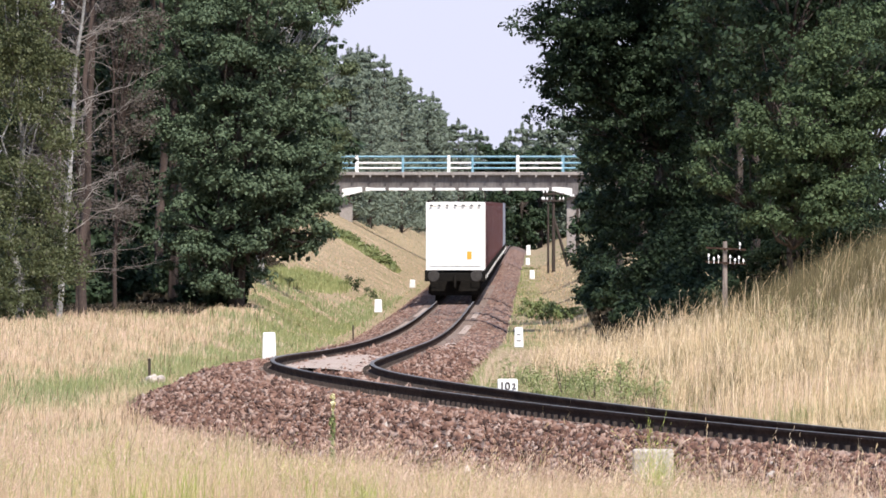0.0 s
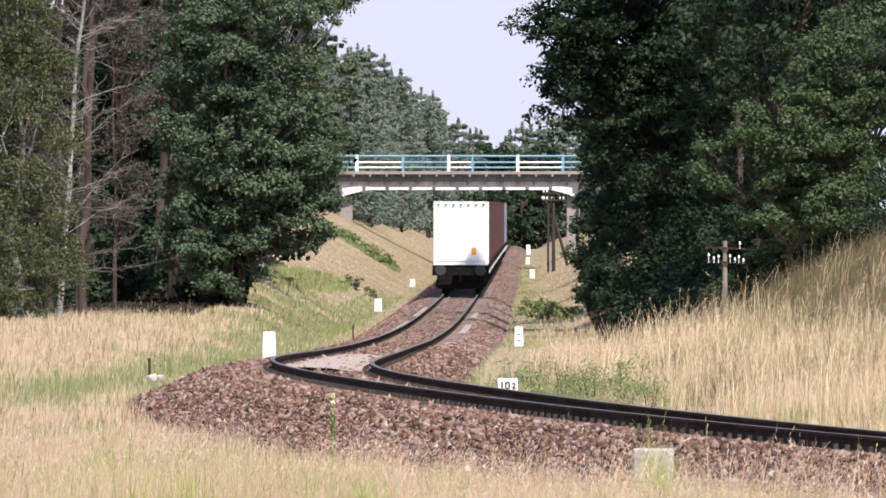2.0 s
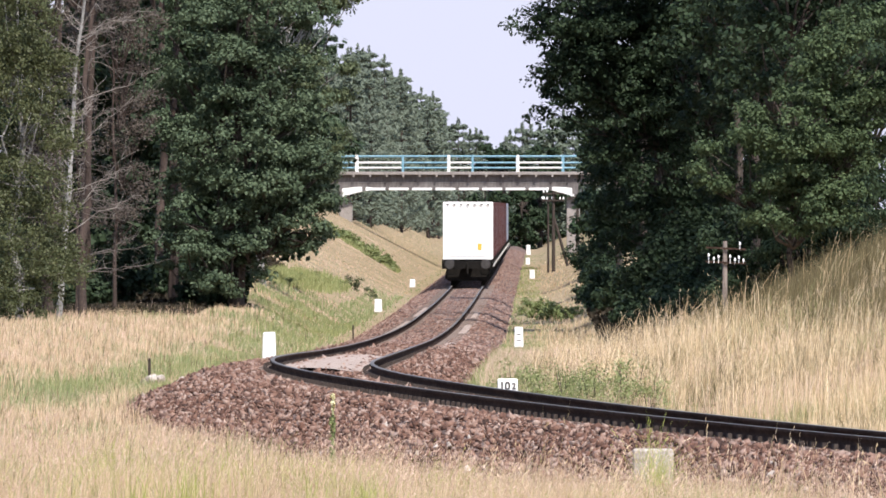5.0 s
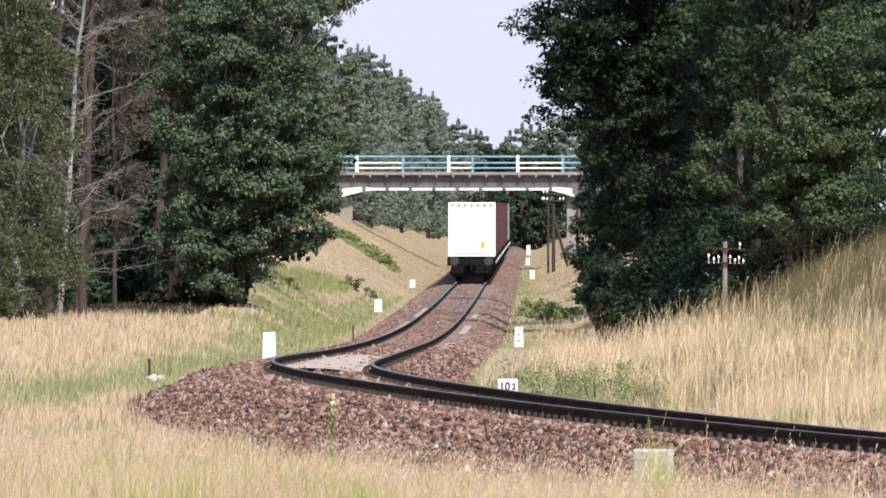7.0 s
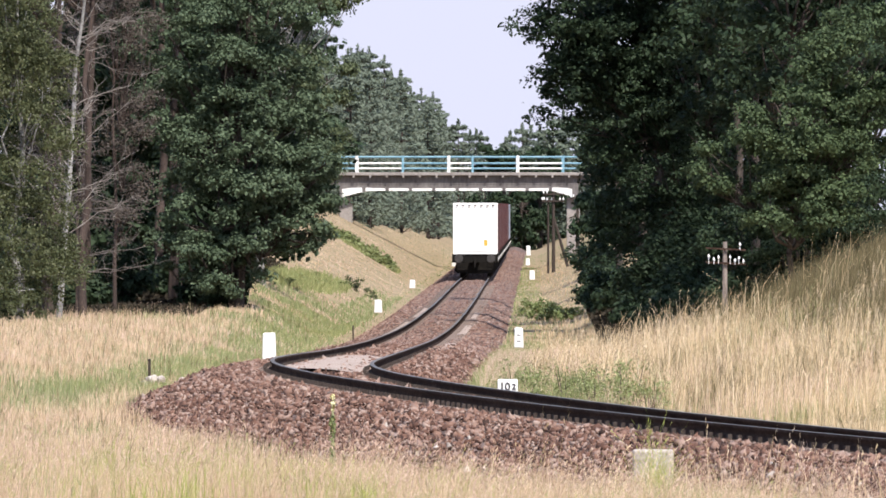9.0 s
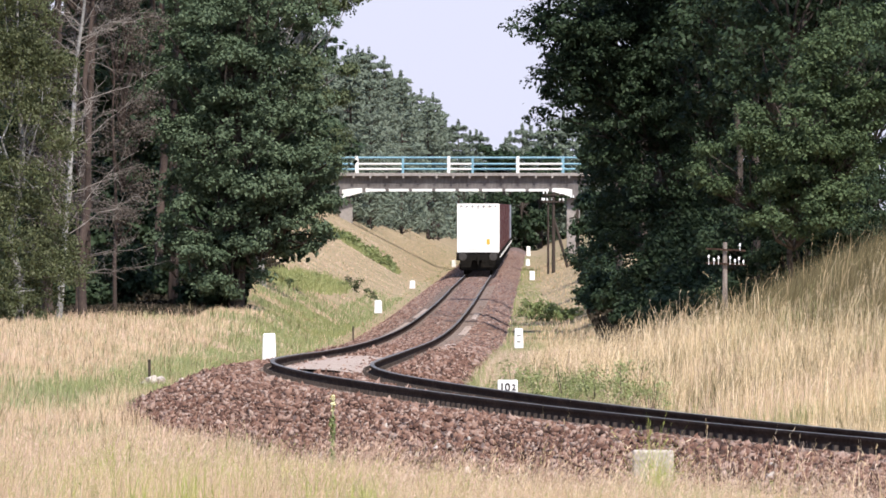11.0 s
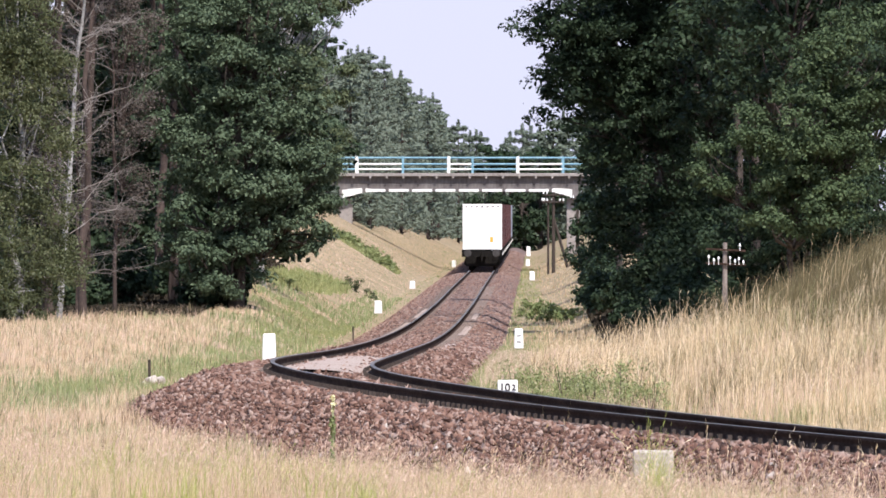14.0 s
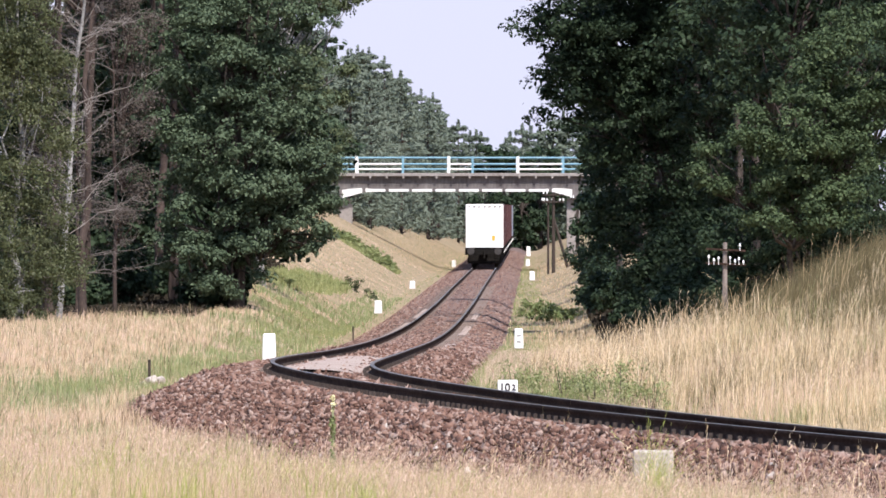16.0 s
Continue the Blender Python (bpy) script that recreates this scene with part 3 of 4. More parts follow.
def big_trees():
    oak = "dense oak at the edge of the cutting, shade darkened into its leaves"
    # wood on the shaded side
    # Last lobe: an overhang added above the view to shade the foliage below.
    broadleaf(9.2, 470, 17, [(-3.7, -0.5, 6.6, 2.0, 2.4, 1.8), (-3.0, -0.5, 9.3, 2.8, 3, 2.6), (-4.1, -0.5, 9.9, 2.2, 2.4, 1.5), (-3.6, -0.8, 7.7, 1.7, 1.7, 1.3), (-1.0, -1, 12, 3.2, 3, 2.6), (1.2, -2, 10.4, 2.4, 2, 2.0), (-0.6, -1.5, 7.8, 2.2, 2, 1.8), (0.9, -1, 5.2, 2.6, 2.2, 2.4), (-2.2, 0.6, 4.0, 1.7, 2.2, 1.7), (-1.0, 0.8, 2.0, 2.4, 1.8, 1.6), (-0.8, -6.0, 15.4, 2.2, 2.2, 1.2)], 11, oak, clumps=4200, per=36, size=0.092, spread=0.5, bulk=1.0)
    broadleaf(9.6, 378, 8.4, [(0.1, -1, 6.2, 1.5, 1.5, 1.1), (-1.9, -1, 5.3, 0.9, 0.85, 0.6), (0.1, -1.2, 4.2, 1.3, 1.4, 0.8), (0.9, -0.8, 5.1, 1.4, 1.4, 1.0), (1.9, -0.6, 8.2, 1.4, 1.3, 1.2), (2.3, 0, 6.6, 0.9, 1.0, 0.9)], 12, "broad oak above the grassy bank, sunlight put into its leaf colour", leaf=M_OAKSUN, clumps=1700, per=34, size=0.075, spread=0.4, bulk=0.7, trunk=0.12)
    # The taller oak's shaded underside, added as a separate dark-leaved oak.
    broadleaf(10.0, 384, 5, [(0, 0, 3.3, 1.9, 1.3, 1.2), (1.8, 0, 3.5, 1.5, 1.2, 1.3), (-1.5, 0.4, 2.5, 1.3, 1.0, 1.0), (0.5, 0, 1.7, 2.2, 1.0, 1.0)], 20, "low oak added under a taller oak, shade in its dark leaf colour", clumps=1200, per=34, size=0.075, spread=0.42, bulk=0.75, trunk=0.12)
    # Its last lobe, too, is an unseen overhang added for shade.
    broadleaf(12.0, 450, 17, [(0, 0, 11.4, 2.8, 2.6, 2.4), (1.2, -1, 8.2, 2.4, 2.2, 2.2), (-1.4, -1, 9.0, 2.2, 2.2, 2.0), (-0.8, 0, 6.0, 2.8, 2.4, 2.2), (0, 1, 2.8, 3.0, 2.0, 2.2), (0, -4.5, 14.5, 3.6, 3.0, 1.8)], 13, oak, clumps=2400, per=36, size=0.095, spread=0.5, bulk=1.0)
    broadleaf(8.6, 545, 14, [(0, 0, 9, 3.5, 3, 4), (0.9, 0, 4.0, 2.4, 3, 3.0)], 14, oak, clumps=520, per=40, size=0.17, spread=0.75, bulk=1.4)
    broadleaf(15.5, 500, 16, [(0, 0, 10, 4.5, 4, 5), (0, 0, 4, 4.5, 4, 4)], 15, oak, clumps=520, per=40, size=0.17, spread=0.75, bulk=1.4)
    broadleaf(10.6, 520, 16, [(0, 0, 11, 3.6, 3, 4), (0, 0, 6, 3.6, 3, 4), (-1.0, 1, 5.4, 2.6, 2, 2.6)], 17, oak, clumps=520, per=40, size=0.17, spread=0.75, bulk=1.4)
    broadleaf(8.0, 514, 10, [(0, 0, 4.2, 2.3, 2, 2.4), (-0.7, 0, 2.0, 1.7, 1.6, 1.7), (0.2, 0, 7.4, 2.4, 2, 2.2)], 19, oak, clumps=900, per=40, size=0.1, spread=0.5, bulk=1.0)
    broadleaf(13.2, 338, 11, [(0, 0, 8.2, 2.8, 2.6, 3.0), (0, 0, 4.2, 2.4, 2.4, 3.2)], 16, oak, clumps=400, per=60, size=0.08)
    # Mostly unseen crowns added to throw shade on the dell and track.
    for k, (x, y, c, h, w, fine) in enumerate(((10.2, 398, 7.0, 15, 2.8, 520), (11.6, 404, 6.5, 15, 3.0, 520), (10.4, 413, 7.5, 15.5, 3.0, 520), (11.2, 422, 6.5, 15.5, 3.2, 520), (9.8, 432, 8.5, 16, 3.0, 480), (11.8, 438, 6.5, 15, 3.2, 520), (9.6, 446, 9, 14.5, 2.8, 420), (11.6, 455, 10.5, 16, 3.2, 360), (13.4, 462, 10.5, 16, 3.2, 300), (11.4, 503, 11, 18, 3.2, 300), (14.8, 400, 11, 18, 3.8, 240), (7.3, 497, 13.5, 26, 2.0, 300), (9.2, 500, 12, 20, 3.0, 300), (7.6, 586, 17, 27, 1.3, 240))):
        shade_tree(x, y, c, h, w, 700 + k, "tall oak added to shade the cutting, crown mostly out of view", M_OAKSHADE, M_BARK, fine)
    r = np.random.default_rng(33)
    # Dark shrubs cover the shaded slope; the shade is in their leaf colour.
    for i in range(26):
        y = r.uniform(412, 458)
        bush(6.2 + (i % 13) * 0.68 + r.uniform(-0.3, 0.3), y, r.uniform(1.3, 2.4), r.uniform(0.6, 1.5) + 0.14 * (i % 13), 300 + i, "shrub added on the slope below the oaks, shade in its dark leaf colour", clumps=45, per=70, size=0.085)
    for i, d in enumerate((520, 535, 548, 560, 575, 590, 602, 615, 630, 645, 665, 690, 715, 740)):
        bush(float(mid_x(d)) + 5.5 + r.uniform(0, 1.3), d, r.uniform(1.3, 2.1), r.uniform(0.8, 1.7), 380 + i, "shrub added on the slope below the oaks, shade in its dark leaf colour", clumps=36, per=60, size=0.1)
    for k, d in enumerate((610, 680)):
        broadleaf(float(mid_x(d)) + 8.4, d, 13, [(0, 0, 8, 3.0, 3, 3.6), (-0.3, 0, 3.6, 2.6, 2.6, 3)], 18 + k, oak, clumps=200, per=60, size=0.18)
    for i in range(7):
        bush(6.0 + i * 0.36, r.uniform(468, 515), r.uniform(1.1, 1.8), r.uniform(0.9, 1.6), 370 + i, "shrub added on the slope below the oaks, shade in its dark leaf colour", clumps=40, per=70, size=0.085)
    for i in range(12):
        bush(7.2 + i * 0.62, 462 + r.uniform(-6, 8), r.uniform(2.0, 2.8), r.uniform(2.2, 3.4), 520 + i, "shrub added on the slope below the oaks, shade in its dark leaf colour", clumps=70, per=80, size=0.085)
    for i in range(5):
        y = 528 + r.uniform(-8, 16)
        bush(3.5 + i * 0.38, y, 1.0, r.uniform(0.5, 0.95), 330 + i, "low bright green shrub at the edge of the ballast", M_BUSH, 0.07, 18, 50)
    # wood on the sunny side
    broadleaf(-6.4, 425, 13, [(0.0, 0.2, 5.4, 2.0, 2.2, 1.7), (-0.9, 0, 8.2, 1.9, 2.1, 1.7), (0.9, 0, 9.6, 1.7, 2, 1.8), (1.1, -0.4, 4.2, 1.4, 1.6, 1.2), (-1.0, -0.2, 3.2, 1.4, 1.5, 1.2), (-1.5, -0.6, 1.5, 1.0, 1.1, 0.9), (-0.3, -0.6, 1.3, 1.0, 1.0, 0.8), (1.2, 0, 6.8, 1.4, 1.4, 1.2), (0.7, -0.3, 2.5, 1.1, 1.2, 0.9), (1.9, -0.2, 3.7, 1.05, 1.2, 0.9), (2.4, -0.2, 4.9, 0.95, 1.0, 0.8), (1.9, -0.3, 2.5, 0.85, 0.9, 0.65), (-1.7, 0, 6.3, 1.2, 1.4, 1.0)], 21, "large dark green oak reaching down to the grass, haze put into its leaves", leaf=M_OAKHAZE, clumps=2600, per=46, size=0.075, spread=0.44, bulk=0.78)
    broadleaf(-6.3, 480, 15, [(1.25, 0, 9.0, 1.9, 2, 2.6), (0.9, 0, 5.8, 2.0, 2, 2.6), (1.5, 0, 11.2, 1.6, 1.6, 1.6), (2.6, -0.2, 10.4, 0.8, 0.8, 0.8), (2.0, -0.2, 7.6, 1.0, 1.0, 1.2)], 22, "tall birch with fine drooping green leaves", leaf=M_BIRCHL, bark=M_BIRCHB, clumps=560, per=60, size=0.075, spread=0.45, droop=1.0, hollow=0.3, trunk=0.15)
    broadleaf(-11.9, 385, 12, [(0.0, 0, 2.0, 1.6, 1.4, 2.1), (-0.1, 0, 5.6, 1.4, 1.3, 2.6), (-0.6, 0, 8.8, 1.6, 1.4, 2)], 23, "young birch with drooping olive-green leaves", leaf=M_BIRCH, bark=M_BIRCHB, clumps=1300, per=44, size=0.055, spread=0.5, droop=1.2, trunk=0.13, hollow=0.25, bulk=1.0)
    # Unseen high crowns added to keep the edge of the wood in shade.
    for k, (x, y, c, h, w) in enumerate(((-11.7, 407, 11, 18, 1.8), (-6.8, 428, 12, 20, 3.0), (-8.6, 436, 12, 20, 2.8), (-11.1, 428, 11.5, 20, 2.6), (-11.9, 424, 11, 19, 2.6), (-9.2, 447, 12, 21, 2.8), (-11.4, 446, 12, 21, 2.8))):
        shade_tree(x, y, c, h, w, 720 + k, "tall pine added to shade the edge of the wood, crown out of view", M_OAKSHADE, M_PINEBARK)
    # Dark leaf colour stands in for the shaded inside of the wood.
    for x, y, k in ((-14.6, 424, 31), (-13.2, 436, 32), (-11.9, 458, 33), (-9.0, 462, 24), (-13.0, 470, 25), (-11.0, 500, 26), (-7.5, 510, 27), (-15, 440, 28), (-9.9, 545, 29), (-12.6, 550, 30)):
        broadleaf(x, y, 15, [(0, 0, 9.8, 2.9, 2.6, 3.6), (0.2, 0, 4.6, 2.7, 2.6, 3.4), (0, 0, 1.8, 2.4, 2.0, 1.6)], k, "oak standing deep in the wood, shade darkened into its leaves", clumps=420, per=34, size=0.2, spread=0.75, bulk=1.3)
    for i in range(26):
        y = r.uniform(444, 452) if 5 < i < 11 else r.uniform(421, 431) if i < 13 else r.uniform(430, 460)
        bush(-14.2 - 8.06 * (i > 12) + i * 0.62 + r.uniform(-0.3, 0.3), y, r.uniform(1.4, 2.4), r.uniform(0.9, 2.2), 340 + i, "undergrowth under the trees, shade darkened into its leaves", clumps=34, per=55, size=0.11)
    broadleaf(-9.9, 414, 13, [(0.2, 0, 10.2, 1.0, 0.8, 1.4), (0.4, 0, 8.0, 1.1, 0.8, 1.5), (0.5, 0, 5.4, 1.0, 0.8, 1.2), (0.3, 0, 3.2, 0.9, 0.8, 0.8)], 34, "half-dead pine with thin brown needles", leaf=M_DEAD, bark=M_PINEBARK, clumps=420, per=30, size=0.045, spread=0.5, trunk=0.07, hollow=0.2)
    bare_tree(-11.15, 398, 12.5, 71, "leaning silver birch with bare grey branches", M_BIRCHB, lean=0.95, trunk=0.1, twigs=60, span=2.6, rise=0.6)
    bare_tree(-10.55, 402, 11.5, 72, "half-dead pine with reddish bark and dry branches", M_PINEBARK, trunk=0.15, lean=0.3, twigs=56, span=2.9, start=0.08, live=16.0)
    bare_tree(-11.6, 406, 11.0, 73, "dead pine with dry twigs among the trees", M_PINEBARK, trunk=0.11, lean=0.15, twigs=60, span=2.4, live=16.0)
    bare_tree(-10.9, 409, 9.5, 74, "dead pine with dry twigs among the trees", M_PINEBARK, trunk=0.07, twigs=54, span=2.8, start=0.1, live=16.0)


big_trees()


def far_trees():
    r = np.random.default_rng(40)
    rows = []
    for y in np.arange(700, 1330, 10.5):
        near = (13.5 if y < 965 else 8.6) - 3.2 * float(ramp01(965, 1300, y))
        rows.append((float(mid_x(y)) - near - r.uniform(0, 4.5), float(y) + r.uniform(-4, 4), r.uniform(9.5, 12.4) + (1.0 if y < 1000 else 1.9 * float(ramp01(1000, 1120, y)))))
    for y in np.arange(966, 1012, 5.0):
        rows.append((float(mid_x(y)) - 9.6 - r.uniform(0, 5), float(y), r.uniform(10.5, 12.8)))
    plant_conifers(rows, "pine on the bank of the cutting, haze put into its pale grey-green needles", "pines on the bank", 50, kinds=5, tiers=18, per=11, size=0.13, clear=0.0)
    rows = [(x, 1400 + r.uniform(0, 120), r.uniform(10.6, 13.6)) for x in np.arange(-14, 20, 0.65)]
    # Dark-leaved trees take the place of the shaded wood behind the bridge.
    for k, x in enumerate((4.6, 6.2, 8.0, 9.8)):
        broadleaf(x, 1378 + 4 * k, 11, [(0, 0, 6.5, 2.2, 2, 4), (0, 0, 2.4, 1.8, 2, 2.4)], 90 + k, "broadleaf tree closing the view beyond the bridge, shade in its dark leaf colour", clumps=320, per=30, size=0.26, spread=0.7)
    plant_conifers(rows, "distant pine beyond the bridge, haze put into its pale grey-green needles", "pines beyond the bridge", 60, kinds=4, tiers=14, per=10, size=0.2, clear=0.04)


far_trees()

# ---- bridge ----
BY = 953.0


def build_bridge():
    b = thing("road_bridge", (0, BY, 0), "grey concrete road bridge with white-edged girders over the cutting", "bridge")
    top, low = 6.25, 4.85
    bm = bmesh.new()
    box(bm, (1, 3, 5.72), (30, 6.0, 0.62), 0.03)
    part("deck", bm, M_BRIDGE, b)
    bm = bmesh.new()
    box(bm, (1, -0.15, 6.14), (30, 0.5, 0.22), 0.03)
    part("edge_beam", bm, M_CONC, b)
    # girder with haunches over the piers
    bm = bmesh.new()
    n = 40
    pts = []
    for i in range(n + 1):
        x = -7.2 + 16.6 * i / n
        u = abs(x - 1.1) / 8.3
        pts.append((x, low + 0.12 - 0.55 * max(0, (u - 0.72) / 0.28) ** 1.6))
    vs = [[bm.verts.new((x, yy, zz)) for yy, zz in ((0.02, z), (0.02, 5.45), (0.5, 5.45), (0.5, z))] for x, z in pts]
    for a, c in zip(vs, vs[1:]):
        for k in range(4):
            bm.faces.new((a[k], a[(k + 1) % 4], c[(k + 1) % 4], c[k]))
    bm.faces.new(vs[0]), bm.faces.new(vs[-1][::-1])
    part("girder", bm, M_BRIDGE, b)
    # white-painted marks along the lower edge
    for i in range(10):
        x0 = -7.0 + i * 1.62
        bm = bmesh.new()
        for j in range(8):
            x = x0 + 1.38 * (j + 0.5) / 8
            u = abs(x - 1.1) / 8.3
            z = low + 0.12 - 0.55 * max(0, (u - 0.72) / 0.28) ** 1.6
            hgt = 0.17 if u < 0.72 else 0.17 + 0.45 * (u - 0.72) / 0.28
            box(bm, (x, 0.01, z + hgt / 2), (1.38 / 8, 0.03, hgt))
        part("white_marking", bm, M_WHITE, b, "white-painted lower edge mark")
    for x, zf in ((-6.75, 2.6), (9.05, -0.3)):
        bm = bmesh.new()
        box(bm, (x, 1.2, (zf + 4.5) / 2), (0.92, 1.1, 4.5 - zf), 0.04)
        part("pier", bm, M_CONC, b)
    for i in range(19):
        bm = bmesh.new()
        box(bm, (-8.5 + i * 1.15, -0.36, 5.98), (0.14, 0.14, 0.2), 0.01)
        part("bracket", bm, M_CONC, b)
    # railing: two panels blue, two white
    posts = [-6.0 + i * 3.17 for i in range(-2, 1)] + [-2.8, 0.4, 2.05, 5.2, 8.35, 11.5]
    for y in (-0.25, 6.1):
        for i, x in enumerate(posts):
            white = i in (2, 4, 6, 8)
            bm = bmesh.new()
            box(bm, (x, y, 6.82), (0.2 if white else 0.15, 0.14, 1.18), 0.02)
            part("railing_post", bm, M_WHITE if white else M_BLUE, b)
            if i + 1 < len(posts):
                for k, zz in enumerate((6.52, 6.88, 7.32)):
                    bm = bmesh.new()
                    rod(bm, (x, y, zz), (posts[i + 1], y, zz), 0.06, seg=8)
                    part("railing_bar", bm, M_BLUE if k == 2 or i not in (2, 4, 6) else M_WHITE, b)


build_bridge()


# ---- marker stones, posts, poles ----
def marker_stone(x, y, w, h, z=None, label="white-painted marker stone beside the track", tilt=0.0, top=0.5):
    z = float(ground_z(x, y)) if z is None else z
    t = thing("marker_stone", (x, y, z - 0.05), label, "marker stone", "marker stones along the track")
    bm = bmesh.new()
    box(bm, (0, 0, (h + 0.05) / 2), (w, w * 0.75, h + 0.05), w * 0.12)
    for v in bm.verts:
        if v.co.z > h * 0.8:
            v.co.x *= 1 - 0.25 * top
    part("stone", bm, M_WHITE, t)
    t.matrix_basis = pose(x, y, z - 0.05, 0, tilt, 0)
    return t


def stones():
    for x, y, z, w, h in ((-3.8, 300, 0.52, 0.31, 0.6), (-2.39, 505, 0.01, 0.3, 0.44), (-1.44, 646, 0.08, 0.28, 0.34), (0.76, 970, -0.31, 0.3, 0.45), (1.6, 290, 0.94, 0.2, 0.38), (4.82, 742, -0.03, 0.3, 0.45), (5.65, 915, 0, 0.3, 0.42), (6.84, 1100, -0.01, 0.36, 0.75)):
        t = marker_stone(x, y, w, h, z)
        if y == 290:
            for k in range(2):
                bm = bmesh.new()
                box(bm, (0.0, -w * 0.375 - 0.003, h * (0.72 - 0.34 * k)), (w * 0.4, 0.006, 0.022))
                part("painted_mark", bm, M_DARK, t, "dark painted mark")


stones()


def telegraph_pole(x, y, z, h, arms, width, label, brace=0.0, lean=0.0, gap=0.42, knob=1.0, thick=0.12):
    t = thing("telegraph_pole", (x, y, z), label, "telegraph pole", "old telegraph poles")
    bm = bmesh.new()
    rod(bm, (0, 0, 0), (lean, 0, h), thick, thick * 0.75, 10)
    part("pole", bm, M_WOOD, t)
    if brace:
        bm = bmesh.new()
        rod(bm, (brace, 0.1, 0.0), (lean, 0.1, h * 0.72), 0.1, 0.08, 8)
        part("brace", bm, M_WOOD, t)
    for i in range(arms):
        zz = h - (0.18 if gap > 0.35 else 0.3) - i * gap
        bm = bmesh.new()
        box(bm, (lean, -0.14, zz), (width, 0.09, 0.09), 0.008)
        part("crossarm", bm, M_WOOD, t)
        for k in ((-0.46, -0.3, 0.3, 0.46) if gap > 0.35 else (0.44,) if i == 0 else (-0.5, -0.34, -0.2, 0.2, 0.33, 0.5)):
            bm = bmesh.new()
            rod(bm, (lean + k * width, -0.14, zz + 0.045), (lean + k * width, -0.14, zz + 0.1), 0.015)
            rod(bm, (lean + k * width, -0.14, zz + 0.08), (lean + k * width, -0.14, zz + 0.17), 0.05 * knob, 0.045 * knob, 10)
            rod(bm, (lean + k * width, -0.14, zz + 0.17), (lean + k * width, -0.14, zz + 0.23), 0.045 * knob, 0.02, 10)
            part("insulator", bm, M_GLASS, t, "white porcelain insulator")


def number_stone(x, y, z, w, h, words):
    t = thing("distance_sign", (x, y, z), "white distance stone with black painted numerals beside the rail", "distance sign")
    bm = bmesh.new()
    box(bm, (0, 0, h / 2), (w, 0.12, h), 0.015)
    part("board", bm, M_WHITE, t)
    for body, size, dx, up in words:
        cu = bpy.data.curves.new("numeral", "FONT")
        cu.body, cu.size, cu.align_x, cu.extrude, cu.offset = body, size, "CENTER", 0.002, 0.003
        cu.materials.append(M_DARK)
        ob = new("numeral", cu)
        ob.parent = t
        ob["label"] = "black painted numerals"
        ob.matrix_basis = pose(dx, -0.066, h + up, 90, 0, 0)


def small_things():
    number_stone(0.8, 170, 1.19, 0.25, 0.55, (("10", 0.135, -0.035, -0.135), ("2", 0.1, 0.078, -0.125)))
    t = thing("concrete_block", (1.73, 113, 1.26), "weathered pale concrete block in the dry grass", "concrete block")
    bm = bmesh.new()
    box(bm, (0, 0, 0.31), (0.335, 0.28, 0.62), 0.02)
    part("block", bm, M_OLDWHITE, t)
    for x, d, z, h, w in ((-5.24, 245, 0.72, 0.44, 0.05), (-2.16, 330, 0.78, 0.24, 0.035)):
        t = thing("wooden_stake", (x, d, z - 0.1), "short dark weathered wooden stake in the grass", "stake", "stakes beside the track")
        bm = bmesh.new()
        box(bm, (0, 0, h / 2 + 0.05), (w, w, h + 0.1), 0.008)
        part("stake", bm, M_WOOD, t)
    for x, z, w in ((-5.16, 0.72, 0.17), (-5.0, 0.73, 0.14), (-5.3, 0.68, 0.1), (-4.62, 0.76, 0.08), (-4.3, 0.82, 0.09), (-4.1, 0.84, 0.07)):
        t = thing("rubble_block", (x, 243, z + 0.03), "pale broken concrete lump beside the ballast", "rubble", "rubble lumps")
        bm = bmesh.new()
        box(bm, (0, 0, w * 0.4), (w, w, w * 0.8), w * 0.2, Euler((0.2, 0.3, 9 * x)).to_matrix().to_4x4())
        part("lump", bm, M_OLDWHITE, t)
    # mullein in front of the ballast
    r = np.random.default_rng(5)
    t = thing("mullein_plant", (-0.9, 112, 1.56), "tall yellow-flowering mullein stalk in front of the ballast", "plant")
    stem = wander(r, (0, 0, 0), (0.005, 0, 0.78), 6, 0.006)
    limb_mesh("stem", [(stem[i], stem[i + 1], 0.011, 0.009) for i in range(6)], M_GREEN, t)
    c = np.stack([r.normal(0, 0.008, 80), r.normal(0, 0.008, 80), 0.08 + 0.54 * r.random(80) ** 1.2], -1)
    v, f = leaves(c, 0.02, 7, 0.022, 6)
    raw("leaves", v, f, M_HERB, t)
    c = np.stack([r.normal(0, 0.008, 14), r.normal(0, 0.008, 14), r.uniform(0.66, 0.78, 14)], -1)
    v, f = leaves(c, 0.016, 7, 0.02, 8)
    raw("flowers", v, f, M_YELLOW, t)
    # scrub on the sunny slope
    for i in range(30):
        d = 812 - 1.3 * i + r.uniform(-11, 11)
        bush(float(mid_x(d)) - 9.0 + i * 0.15 + r.uniform(-0.35, 0.35), d, r.uniform(0.7, 1.5), r.uniform(0.3, 0.7), 400 + i, "low green scrub on the dry slope", M_HERB if i % 2 else M_BUSH, 0.07, 18, 28)
    for i in range(18):
        d = 520 + 4.8 * i + r.uniform(-8, 8)
        bush(float(mid_x(d)) - 6.3 + i * 0.065 + r.uniform(-0.3, 0.3), d, r.uniform(0.4, 0.8), r.uniform(0.12, 0.36), 500 + i, "low green scrub on the dry slope", M_HERB, 0.05, 16, 26)
    bush(-3.9, 600, 0.9, 0.75, 440, "small brownish shrub on the slope", M_BIRCH, 0.06, 14, 30)
